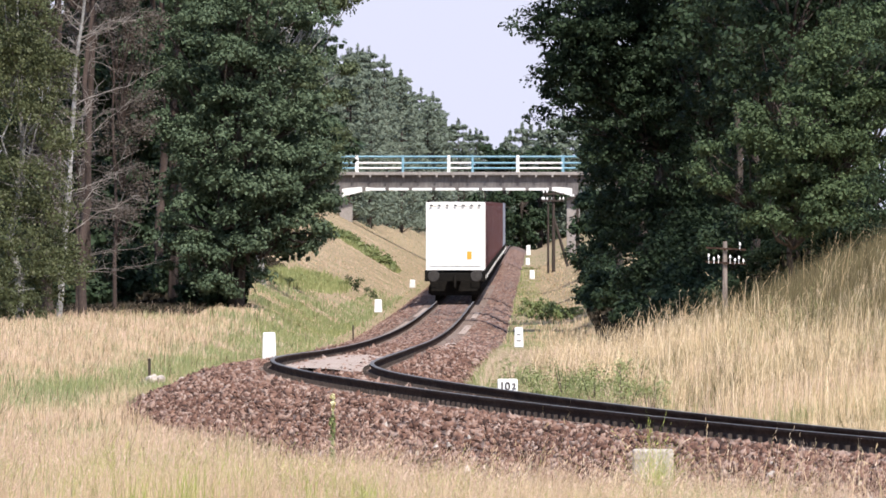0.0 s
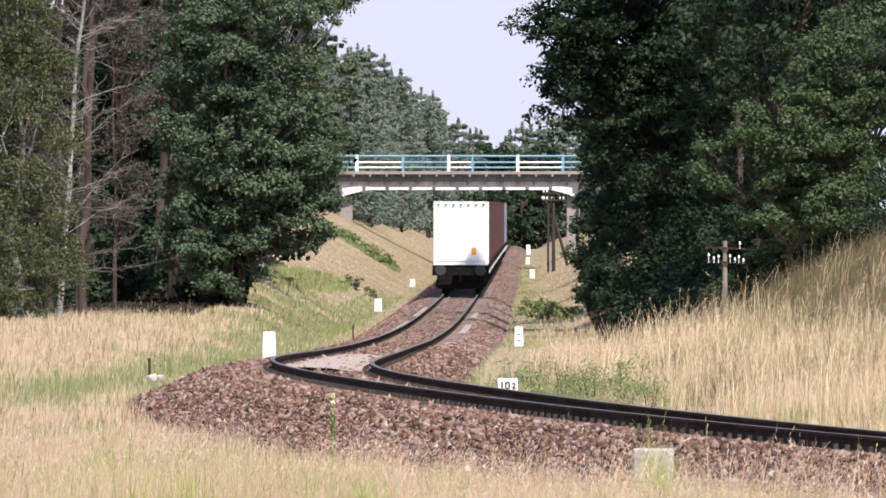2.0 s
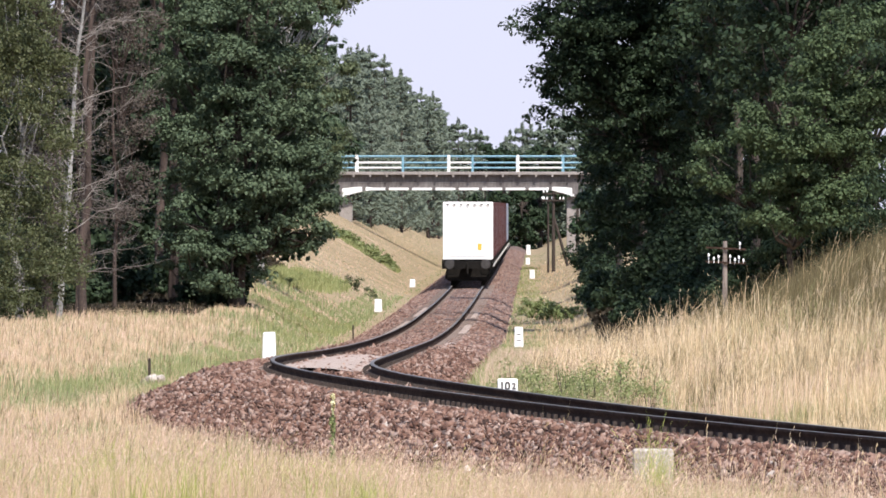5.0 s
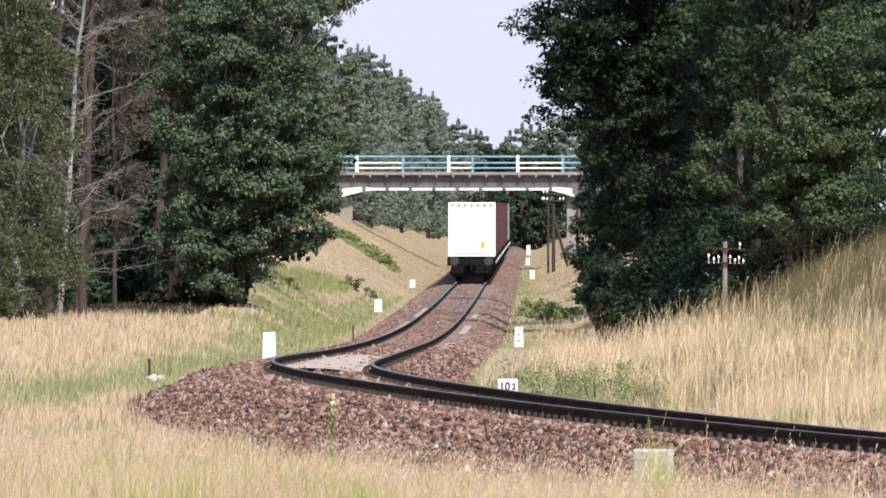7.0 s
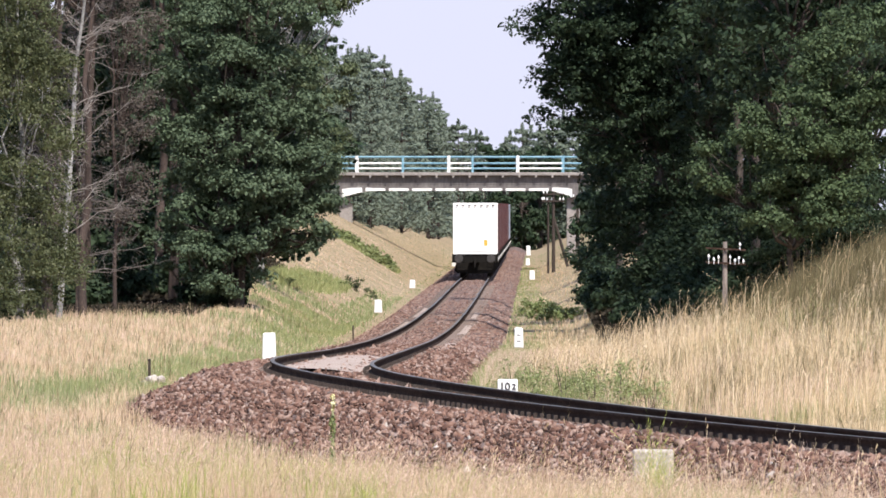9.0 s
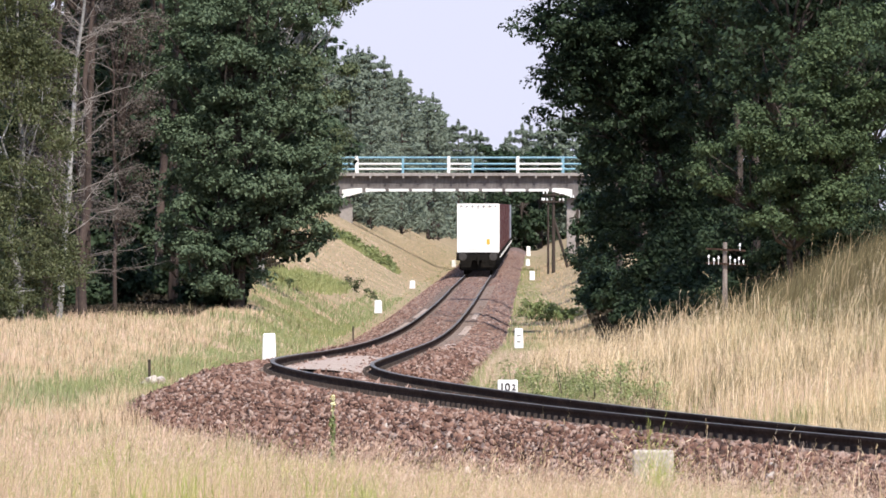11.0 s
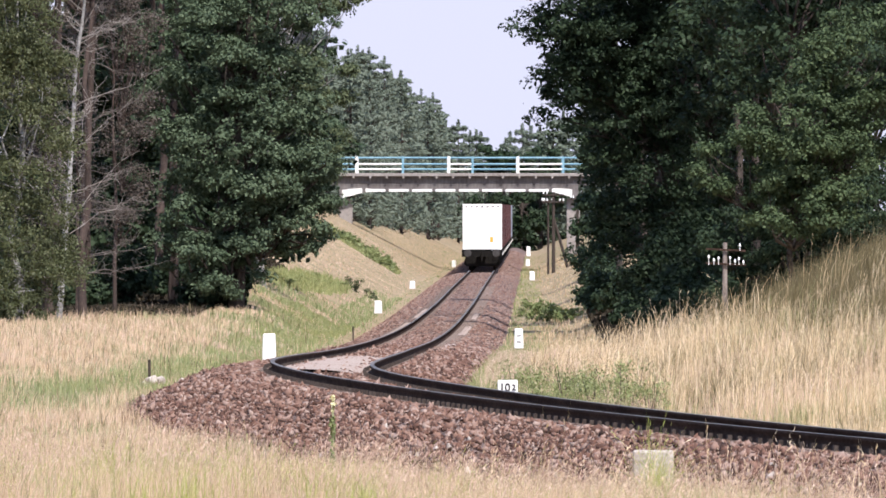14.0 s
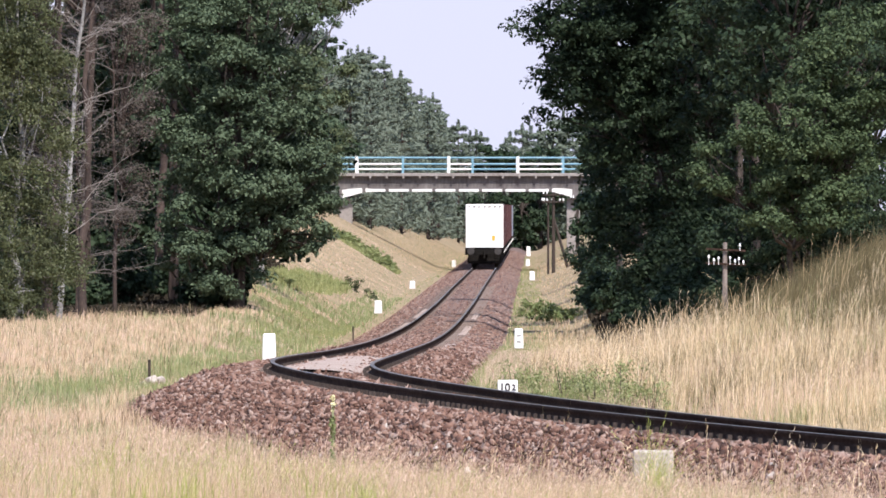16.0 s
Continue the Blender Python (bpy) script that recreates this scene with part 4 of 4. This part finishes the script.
    bush(-3.2, 604, 0.7, 0.5, 441, "small brownish shrub on the slope", M_BIRCH, 0.06, 12, 30)
    for i in range(20):
        d = r.uniform(170, 200)
        o = r.uniform(2.5, 3.7)
        p = across(d, o)
        bush(float(p[0]), float(p[1]), 0.7, r.uniform(0.45, 0.9), 450 + i, "green leafy herb at the foot of the bank", M_HERB, 0.02, 26, 45)


small_things()



def old_pole(x, y, h):
    """Pole at the edge of the wood; its insulators sit on bent hooks at uneven heights."""
    t = thing("telegraph_pole", (x, y, 0), "grey weathered telegraph pole with rusty crossarms and white insulators", "telegraph pole", "old telegraph poles")
    bm = bmesh.new()
    rod(bm, (0, 0, 0), (0, 0, h), 0.085, 0.062, 10)
    part("pole", bm, M_POLE, t)
    for zz, knobs in ((h - 0.2, ((0.40, 0.1),)), (h - 0.58, ((-0.44, 0.17), (-0.30, 0.08), (-0.175, 0.13), (0.137, 0.14), (0.267, 0.05), (0.373, 0.11), (0.495, 0.03)))):
        bm = bmesh.new()
        box(bm, (0.02, -0.12, zz), (1.08, 0.05, 0.05), 0.006, Euler((0, 0.05, 0)).to_matrix().to_4x4())
        part("crossarm", bm, M_RAIL, t, "rusty crossarm")
        for k, up in knobs:
            bm = bmesh.new()
            rod(bm, (k, -0.15, zz - 0.02), (k, -0.15, zz + up), 0.009)
            rod(bm, (k, -0.15, zz + up), (k, -0.15, zz + up + 0.05), 0.032, 0.027, 10)
            rod(bm, (k, -0.15, zz + up + 0.05), (k, -0.15, zz + up + 0.08), 0.027, 0.012, 10)
            part("insulator", bm, M_GLASS, t, "white porcelain insulator")


old_pole(7.6, 370, 2.93)
telegraph_pole(6.68, 830, -0.6, 5.4, 2, 1.3, "dark wooden telegraph pole with a leaning brace", brace=1.1)
telegraph_pole(6.42, 838, -0.2, 4.6, 1, 0.8, "dark wooden pole beside a telegraph pole", thick=0.075)
telegraph_pole(8.6, 878, 1.2, 3.4, 1, 0.9, "dark wooden pole in front of the bridge pier")



# ---- train ----
def container(material, label, length=12.19, doors=False):
    """A high-cube box with corrugated sides. Foot at the wagon's floor."""
    t = thing("shipping_container", (0, 0, 0), label, "shipping container", "containers on the train")
    w, h = 2.40, 2.8
    bm = bmesh.new()
    box(bm, (0, 0, h / 2 + 0.02), (w - 0.08, length - 0.1, h - 0.1))
    part("body", bm, material, t)
    for sx in (-1, 1):
        bm = bmesh.new()
        n = int(length / 0.28)
        for i in range(n):
            box(bm, (sx * (w / 2 - 0.045), -length / 2 + 0.2 + (length - 0.4) * (i + 0.5) / n, h / 2), (0.05, 0.14, h - 0.3))
        part("side_corrugation", bm, material, t)
    for sx in (-1, 1):
        for sy in (-1, 1):
            bm = bmesh.new()
            box(bm, (sx * (w / 2 - 0.08), sy * (length / 2 - 0.08), h / 2), (0.16, 0.16, h), 0.015)
            part("corner_post", bm, material, t)
    for z in (0.09, h - 0.07):
        for sy in (-1, 1):
            bm = bmesh.new()
            box(bm, (0, sy * (length / 2 - 0.05), z), (w - 0.3, 0.12, 0.16), 0.01)
            part("end_rail", bm, material, t)
    if doors:
        for sx in (-1, 1):
            bm = bmesh.new()
            box(bm, (sx * 0.53, -length / 2 - 0.005, h / 2), (1.05, 0.06, h - 0.36), 0.004)
            d = part("door", bm, material, t)
            for k in (0.28, 0.78):
                bm = bmesh.new()
                rod(bm, (sx * k, -length / 2 - 0.048, 0.12), (sx * k, -length / 2 - 0.048, h - 0.1), 0.013)
                part("locking_bar", bm, material, d)
        for i in range(7):
            bm = bmesh.new()
            box(bm, (-0.98 + i * 0.33, -length / 2 - 0.115, h - 0.13), (0.11, 0.012, 0.06))
            part("roof_mark", bm, M_DARK, t, "small dark mark under the roof edge")
        bm = bmesh.new()
        box(bm, (0.58, -length / 2 - 0.04, 0.62), (0.19, 0.012, 0.32))
        part("placard", bm, M_ORANGE, t, "orange warning placard")
    return t


def wagon():
    t = thing("flat_wagon", (0, 0, 0), "dark steel container flat wagon with two bogies", "railway wagon", "wagons of the train")
    L = 13.6
    for sx in (-1, 1):
        bm = bmesh.new()
        box(bm, (sx * 1.18, 0, 1.0), (0.14, L, 0.30), 0.02)
        for k in (-5.9, -2.0, 2.0, 5.9):
            box(bm, (sx * 1.1, k, 1.19), (0.3, 0.4, 0.18), 0.02)
        part("side_sill", bm, M_STEEL, t)
        for sy in (-1, 1):
            bm = bmesh.new()
            rod(bm, (sx * 0.875, sy * L / 2, 1.05), (sx * 0.875, sy * (L / 2 + 0.42), 1.05), 0.1, 0.08, 12)
            rod(bm, (sx * 0.875, sy * (L / 2 + 0.42), 1.05), (sx * 0.875, sy * (L / 2 + 0.47), 1.05), 0.24, 0.22, 18)
            part("buffer", bm, M_BUFFER, t, "worn grey buffer plate")
    for sy in (-1, 1):
        bm = bmesh.new()
        box(bm, (0, sy * (L / 2 - 0.08), 1.0), (2.5, 0.16, 0.36), 0.02)
        part("headstock", bm, M_STEEL, t)
        bm = bmesh.new()
        rod(bm, (0, sy * L / 2, 1.02), (0, sy * (L / 2 + 0.28), 1.0), 0.06, 0.05)
        box(bm, (0, sy * (L / 2 + 0.24), 0.82), (0.1, 0.1, 0.5), 0.02)
        part("coupling_hook", bm, M_STEEL, t)
        bm = bmesh.new()
        for sx in (-1, 1):
            box(bm, (sx * 1.0, sy * 4.6, 0.58), (0.14, 2.5, 0.28), 0.05)
            for k in (-0.9, 0.9):
                box(bm, (sx * 1.0, sy * 4.6 + k, 0.46), (0.2, 0.28, 0.3), 0.04)
        box(bm, (0, sy * 4.6, 0.72), (2.1, 0.5, 0.25), 0.04)
        part("bogie_frame", bm, M_STEEL, t)
        for k in (-1.45, 1.45):
            bm = bmesh.new()
            box(bm, (0, sy * 4.6 + k, 0.53), (2.0, 0.1, 0.58), 0.02)
            part("brake_beam", bm, M_STEEL, t)
        for k in (-0.9, 0.9):
            bm = bmesh.new()
            rod(bm, (-0.95, 0, 0), (0.95, 0, 0), 0.08)
            for sx in (-1, 1):
                rod(bm, (sx * 0.69, 0, 0), (sx * 0.82, 0, 0), 0.46, 0.46, 24)
                rod(bm, (sx * 0.67, 0, 0), (sx * 0.7, 0, 0), 0.49, 0.49, 24)
            ws = part("wheelset", bm, M_STEEL, t)
            ws.matrix_basis = pose(0, sy * 4.6 + k, 0.46)
    bm = bmesh.new()
    box(bm, (0, 0, 0.98), (0.5, L - 0.3, 0.3), 0.02)
    for i in range(6):
        box(bm, (0, -5.5 + 2.2 * i, 1.05), (2.3, 0.18, 0.14))
    part("centre_sill", bm, M_STEEL, t)
    for sx in (-1, 1):
        bm = bmesh.new()
        rod(bm, (sx * 1.0, -L / 2 - 0.02, 0.55), (sx * 1.0, -L / 2 - 0.02, 0.85), 0.018)
        rod(bm, (sx * 0.65, -L / 2 - 0.02, 0.55), (sx * 0.65, -L / 2 - 0.02, 0.85), 0.018)
        rod(bm, (sx * 0.65, -L / 2 - 0.02, 0.56), (sx * 1.0, -L / 2 - 0.02, 0.56), 0.018)
        part("shunter_step", bm, M_STEEL, t)
    bm = bmesh.new()
    box(bm, (1.26, -4.0, 1.0), (0.02, 0.5, 0.16))
    part("side_plate", bm, M_WHITE, t, "pale lettering plate on the sill")
    return t


PITCH = 14.6
WAGONS = [wagon()]
BOXES = [container(M_BOXW, "white high-cube container with an orange placard on its doors", doors=True)]
brown = container(M_MAROON, "maroon corrugated shipping container")
grey = container(M_GREYB, "blue-grey corrugated shipping container")
for i in range(1, 27):
    WAGONS.append(copy_thing(WAGONS[0], pose(0, 0, 0)))
    if i == 1:
        BOXES.append(brown)
    elif i == 22:
        BOXES.append(grey)
    else:
        BOXES.append(copy_thing(grey if i > 22 else brown, pose(0, 0, 0)))


def reach(t):
    """Distance of the last container's doors from the lens."""
    return 563.5 + 21.0 * t - 0.055 * t * t


# ---- grass ----
def blades(x, y, h, w, seed, lean=0.35, heads=0.0, sink=0.03, plume=1.0):
    """Bent grass blades in three joints; heads: share that carries a loose, spreading seed head."""
    r = np.random.default_rng(seed)
    n = len(x)
    z = ground_z(x, y) - sink
    a = r.uniform(0, 2 * np.pi, n)
    ln = np.abs(r.normal(0, lean, n)) + 0.05
    dx, dy = np.cos(a) * ln * h + 0.06 * h, np.sin(a) * ln * h
    b = r.uniform(-0.6, 0.6, n)
    wx, wy = np.cos(b) * w / 2, np.sin(b) * w / 2
    root = np.stack([x, y, z], -1)
    mid = root + np.stack([dx * 0.3, dy * 0.3, h * 0.62], -1)
    tip = root + np.stack([dx, dy, h * (1 - 0.3 * ln)], -1)
    side = np.stack([wx, wy, 0 * wx], -1)
    k = r.random(n) < heads
    v = np.stack([root - side, root + side, mid + side * 0.8, mid - side * 0.8, tip], 1)
    i = np.arange(n)[:, None] * 5
    tri = np.concatenate([i + np.array([0, 1, 2]), i + np.array([0, 2, 3]), i + np.array([3, 2, 4])])
    v = v.reshape(-1, 3)
    if k.any():
        t0, t1, s = mid[k] + (tip[k] - mid[k]) * 0.55, tip[k] + (tip[k] - mid[k]) * 0.15, side[k]
        hh = h[k][:, None]
        # spikelets: slim triangles that leave the stalk to all sides
        hv = []
        for u in (0.1, 0.35, 0.6, 0.85):
            p = t0 + (t1 - t0) * u
            out = r.normal(0, 1, p.shape) * np.array([1, 1, 0.25]) * 0.014 * hh * plume * (1.1 - 0.6 * u)
            up = (t1 - t0) * 0.3
            hv.append(np.stack([p, p + out + up * 0.6 + s * 0.7, p + out + up], 1))
        hv = np.concatenate(hv)
        o = len(v) + np.arange(len(hv))[:, None] * 3
        tri = np.concatenate([tri, o + np.array([0, 1, 2])])
        v = np.concatenate([v, hv.reshape(-1, 3)])
    return v, tri


def patchy(x, y, s, seed):
    """0 to 1, in soft patches some s metres across (longer along the view)."""
    p = seed * 1.7
    f = np.sin(x / s * 2.1 + p) * np.cos(y / s * 0.55 + 2 * p) + 0.6 * np.sin(x / s * 4.7 + y / s * 0.9 + p) + 0.5 * np.cos(y / s * 1.9 - x / s * 2.3 + p)
    return 1 / (1 + np.exp(-2.2 * f))


def sow(name, label, n, d0, d1, power, o0, o1, h, material, seed, heads=0.2, keep=None, wide=1.0, lean=0.35, span=0.0345, tuft=0.0, plume=1.0):
    """Grass between two distances and two offsets from the track, thinning with distance."""
    r = np.random.default_rng(seed)
    d = d0 + (d1 - d0) * r.random(n) ** power
    x = r.uniform(-span, span, n) * d
    tall = np.ones(n)
    if tuft:
        # tussocks of sixteen blades
        k = np.repeat(np.arange(n // 16 + 1), 16)[:n]
        x, d = x[k] + r.normal(0, tuft, n), d[k] + r.normal(0, tuft * 1.6, n)
        tall = r.uniform(0.62, 1.2, n // 16 + 1)[k]
    o = offset_of(x, d)
    ok = (o > o0) & (o < o1) & (r.random(n) < 0.25 + 0.75 * patchy(x, d, 1.3, seed))
    if keep is not None:
        ok &= keep(x, d, o, r.random(n))
    x, d, tall = x[ok], d[ok], tall[ok]
    hh = tall * r.uniform(h[0], h[1], len(x)) * (1 - 0.45 * ramp01(450, 750, d)) * (0.65 + 0.5 * patchy(x, d, 2.4, seed + 3))
    w = np.maximum(0.003, d * 0.000035) * r.uniform(0.6, 1.5, len(x)) * wide
    v, f = blades(x, d, hh, w, seed + 1, lean, heads, plume=plume)
    ob = raw(name, v, f, material)
    tagged(ob, label, "grass", kind="stuff")


def lush(x, d, o):
    """How green the ground is: beside the bed, in the dip behind the front bank and in patches."""
    g = 0.95 * np.exp(-((o - 2.7) / 0.85) ** 2) * ramp01(140, 165, d) + 0.9 * np.exp(-((-o - 4.0) / 1.2) ** 2) * ramp01(190, 230, d)
    g = g + 0.55 * np.exp(-((d - 210) / 26) ** 2) * (o < -3.6) + 0.7 * (patchy(x, d, 3.0, 5) - 0.4) + 0.45 * np.exp(-((d - 430) / 55) ** 2) * (o < -3) + 0.5 * np.exp(-((d - 570) / 80) ** 2) * (o < -3)
    return np.clip(g, 0.03, 0.95)


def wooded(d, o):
    """Ground under the trees, kept clear of grass."""
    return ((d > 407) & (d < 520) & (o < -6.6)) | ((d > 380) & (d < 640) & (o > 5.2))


def greenish(x, d, o, u):
    return (u < lush(x, d, o)) & ~wooded(d, o)


def dry(x, d, o, u):
    return (u > lush(x, d, o)) & ~wooded(d, o)


def bank_dry(x, d, o, u):
    return dry(x, d, o, u) & ((u * 7.31) % 1 > np.maximum(np.maximum(0.97 * ramp01(4.6, 6.4, o), 0.75 * patchy(x, d, 0.9, 33) ** 3), 0.8 * ramp01(196, 215, d) * (o < 5.2)))


def brownish(x, d, o, u):
    return u < patchy(x, d, 2.0, 9) ** 2


sow("front_grass", "tall straw-coloured grass with feathery seed heads", 120000, 95, 119, 1.0, -20, -3.2, (0.24, 0.58), M_STRAW, 101, 0.25, wide=0.58, lean=0.3, tuft=0.05)
sow("front_weeds", "green and yellowish weeds among the dry grass", 34000, 95, 119, 1.0, -20, -3.2, (0.22, 0.56), M_GREEN, 102, 0.2, wide=1.0, keep=brownish)
sow("front_tufts", "fresh yellow-green tufts in the dry grass", 60000, 94, 109, 1.0, -20, -3.3, (0.34, 0.62), M_WEED, 115, 0.1, wide=0.9, keep=lambda x, d, o, u: (patchy(x, d, 0.45, 21) > 0.8) & (u < 0.6))
sow("front_dock", "withered brown dock stalks among the dry grass", 260, 98, 113, 1.0, -20, -3.3, (0.35, 0.6), M_DOCK, 114, 1.0, wide=1.6, lean=0.15)
sow("front_stalks", "single long pale grass stalks leaning over the ballast", 600, 102, 110, 1.0, -20, -3.0, (0.6, 1.15), M_GOLD, 110, 1.0, wide=1.3, lean=0.22, keep=lambda x, d, o, u: x > 0.6)
# Dark blades hide sunlit ground under the trees, in place of shade.
sow("wood_litter", "low dark blades standing in for shade on the ground under the trees", 260000, 409, 560, 1.0, -60, -6.9, (0.1, 0.32), M_FLOORSHADE, 127, 0.0, wide=5.0, lean=0.9)
sow("dell_litter", "low dark blades standing in for shade on the ground of the dell", 260000, 376, 640, 1.0, 5.3, 60, (0.1, 0.35), M_FLOORSHADE, 128, 0.0, wide=5.0, lean=0.9)
sow("block_tuft", "yellow-green tuft in front of the concrete block", 40000, 108, 112.5, 1.0, -20, -0.5, (0.6, 1.0), M_WEED, 126, 0.3, wide=0.8, keep=lambda x, d, o, u: np.abs(x - 1.69) < 0.04)
sow("meadow_grass", "dry yellow meadow grass beside the railway", 300000, 119, 420, 1.2, -40, -2.9, (0.12, 0.36), M_STRAW, 103, 0.35, keep=dry, wide=0.7)
sow("meadow_greens", "low green grass in the meadow", 200000, 119, 420, 1.1, -40, -2.7, (0.12, 0.34), M_GREEN, 104, 0.1, keep=greenish)
sow("meadow_brown", "brownish withered grass in the meadow", 22000, 119, 420, 1.1, -40, -3.0, (0.2, 0.5), M_OLIVE, 111, 0.3, keep=brownish)
sow("bank_grass", "long dry grass on the bank inside the curve", 460000, 112, 262, 1.0, 2.2, 40, (0.22, 0.62), M_GOLD, 105, 0.35, keep=bank_dry, wide=0.62, tuft=0.09, lean=0.45)
sow("bank_undergrass", "olive-green grass among the dry stems of the bank", 150000, 140, 240, 1.0, 2.6, 6.5, (0.2, 0.45), M_FRESH, 129, 0.1, wide=0.7, lean=0.4, tuft=0.1, keep=lambda x, d, o, u: u < patchy(x, d, 0.8, 35) ** 2)
# Withered patches, plus brown blades upslope that stand in for a shadow.
sow("bank_brown", "brownish withered grass on the bank, thicker upslope in place of a shadow", 380000, 125, 262, 1.0, 3.2, 40, (0.3, 0.66), M_OLIVE, 112, 0.4, wide=0.65, tuft=0.08, keep=lambda x, d, o, u: u < np.maximum(0.8 * patchy(x, d, 1.6, 9) ** 3, 0.95 * ramp01(4.8, 6.6, o) * (0.45 + 0.55 * patchy(x, d, 1.1, 31))))
sow("bank_greens", "green herbs at the foot of the bank", 44000, 112, 340, 0.9, 1.9, 40, (0.15, 0.45), M_GREEN, 106, 0.1, keep=greenish)
sow("bank_tips", "long pale grass stalks standing out on the bank", 26000, 125, 250, 1.0, 3.2, 40, (0.55, 0.9), M_GOLD, 113, 1.0, wide=1.0, lean=0.26, keep=lambda x, d, o, u: u > 0.93 * ramp01(4.8, 6.2, o))
sow("cutting_grass", "dry grass on the slopes of the cutting", 150000, 262, 1000, 1.3, 2.3, 60, (0.12, 0.34), M_STRAW, 107, 0.2, keep=dry)
sow("slope_grass", "dry grass on the slope below the wood", 220000, 400, 1250, 1.2, -60, -2.9, (0.08, 0.22), M_STRAW, 108, 0.2, keep=dry, lean=0.6)
sow("slope_greens", "green grass and low herbs on the slope", 190000, 340, 1250, 1.2, -60, 60, (0.07, 0.2), M_GREEN, 109, 0.1, keep=lambda x, d, o, u: ((o > 2.05) | (o < -2.6)) & (u < 0.2 + 0.6 * patchy(x, d, 3.5, 5) + 0.9 * np.exp(-((np.abs(o + 0.25) - 3.1) / 1.0) ** 2)))

sow("slope_patch", "patch of fresh green grass on the dry slope", 260000, 490, 620, 1.0, -8, -4.2, (0.2, 0.5), M_FRESH, 116, 0.1, wide=1.1, keep=lambda x, d, o, u: u < 1.25 - ((d - 553) / 54) ** 2 - ((o + 5.8 - 0.011 * (d - 553)) / 0.9) ** 2)
sow("slope_strip", "strip of fresh green grass on the dry slope", 160000, 755, 840, 1.0, -10, -4.4, (0.3, 0.7), M_FRESH, 117, 0.1, wide=1.1, keep=lambda x, d, o, u: u < 1.1 - ((d - 795 - 7 * (-o - 6.8)) / 15) ** 2)
sow("verge_greens", "green grass along the edge of the ballast", 160000, 560, 980, 1.0, 2.1, 3.6, (0.15, 0.4), M_FRESH, 122, 0.1, keep=lambda x, d, o, u: u < 1.3 * patchy(x, d, 3.0, 19) - 0.3)
sow("slope_fringe", "pale green grass on the slope beside the track", 240000, 435, 640, 1.0, -6.2, -2.9, (0.15, 0.35), M_GREEN, 123, 0.1, keep=lambda x, d, o, u: u < (1.3 * patchy(x, d, 2.6, 20) - 0.15) * np.where(o > -4.2, 1, 1 - ramp01(500, 530, d)))
sow("slope_bent", "reddish bent grass in patches on the slope", 200000, 340, 900, 1.1, -60, -3.2, (0.1, 0.26), M_BENT, 118, 0.3, wide=1.0, keep=lambda x, d, o, u: ~wooded(d, o) & (u < 1.2 * patchy(x, d, 3.2, 14) - 0.35))
sow("meadow_bent", "reddish bent grass in patches in the meadow", 200000, 119, 420, 1.1, -40, -3.2, (0.2, 0.42), M_BENT, 119, 0.4, wide=0.6, keep=lambda x, d, o, u: (u > lush(x, d, o)) & (u < 1.2 * patchy(x, d, 2.2, 15) - 0.2))
sow("front_bent", "reddish bent grass with fine seed heads", 110000, 95, 119, 1.0, -20, -3.2, (0.34, 0.66), M_BENT, 120, 0.5, wide=0.45, lean=0.28, plume=1.3, tuft=0.06, keep=lambda x, d, o, u: u < 1.3 * patchy(x, d, 1.1, 17) - 0.2)
sow("bank_bent", "reddish bent grass at the foot of the bank", 190000, 150, 330, 1.0, 2.4, 5.6, (0.25, 0.58), M_BENT, 121, 0.5, wide=0.6, keep=lambda x, d, o, u: u < 1.2 * patchy(x, d, 1.6, 18) - 0.3 + 0.8 * ramp01(190, 215, d))
sow("verge_weeds", "green weeds and grass along the foot of the ballast", 420000, 178, 360, 1.1, 2.15, 3.5, (0.2, 0.5), M_FRESH, 124, 0.1, wide=0.9, keep=lambda x, d, o, u: u < 1.5 * patchy(x, d, 1.7, 23) - 0.15)
sow("left_verge", "pale green grass along the foot of the ballast", 420000, 225, 480, 1.0, -5.0, -2.9, (0.1, 0.3), M_FRESH, 125, 0.1, wide=0.8, keep=lambda x, d, o, u: u < 1.3 * patchy(x, d, 2.4, 24) + 0.1 - 0.25 * (-o - 2.9))


def motions():
    turn = -math.degrees(math.atan(0.00675))
    for i, (w, b) in enumerate(zip(WAGONS, BOXES)):
        rows_w, rows_b = [], []
        for k in range(0, 17):
            d = reach(k) + 6.1 + i * PITCH
            x, z = float(mid_x(d)), float(rail_z(d))
            rows_w.append((k, pose(x, d, z, 0, 0, turn)))
            rows_b.append((k, pose(x, d, z + 1.27, 0, 0, turn)))
        walk(w, rows_w), walk(b, rows_b)
    for ws in [c for c in WAGONS[0].children if c.name.startswith("wheelset")]:
        p = ws.matrix_basis.translation.copy()
        rows = []
        for k in range(0, 481):
            rows.append((k / 30, pose(*p, -math.degrees((reach(k / 30) - reach(0)) / 0.5) % 360)))
        walk(ws, rows)


motions()
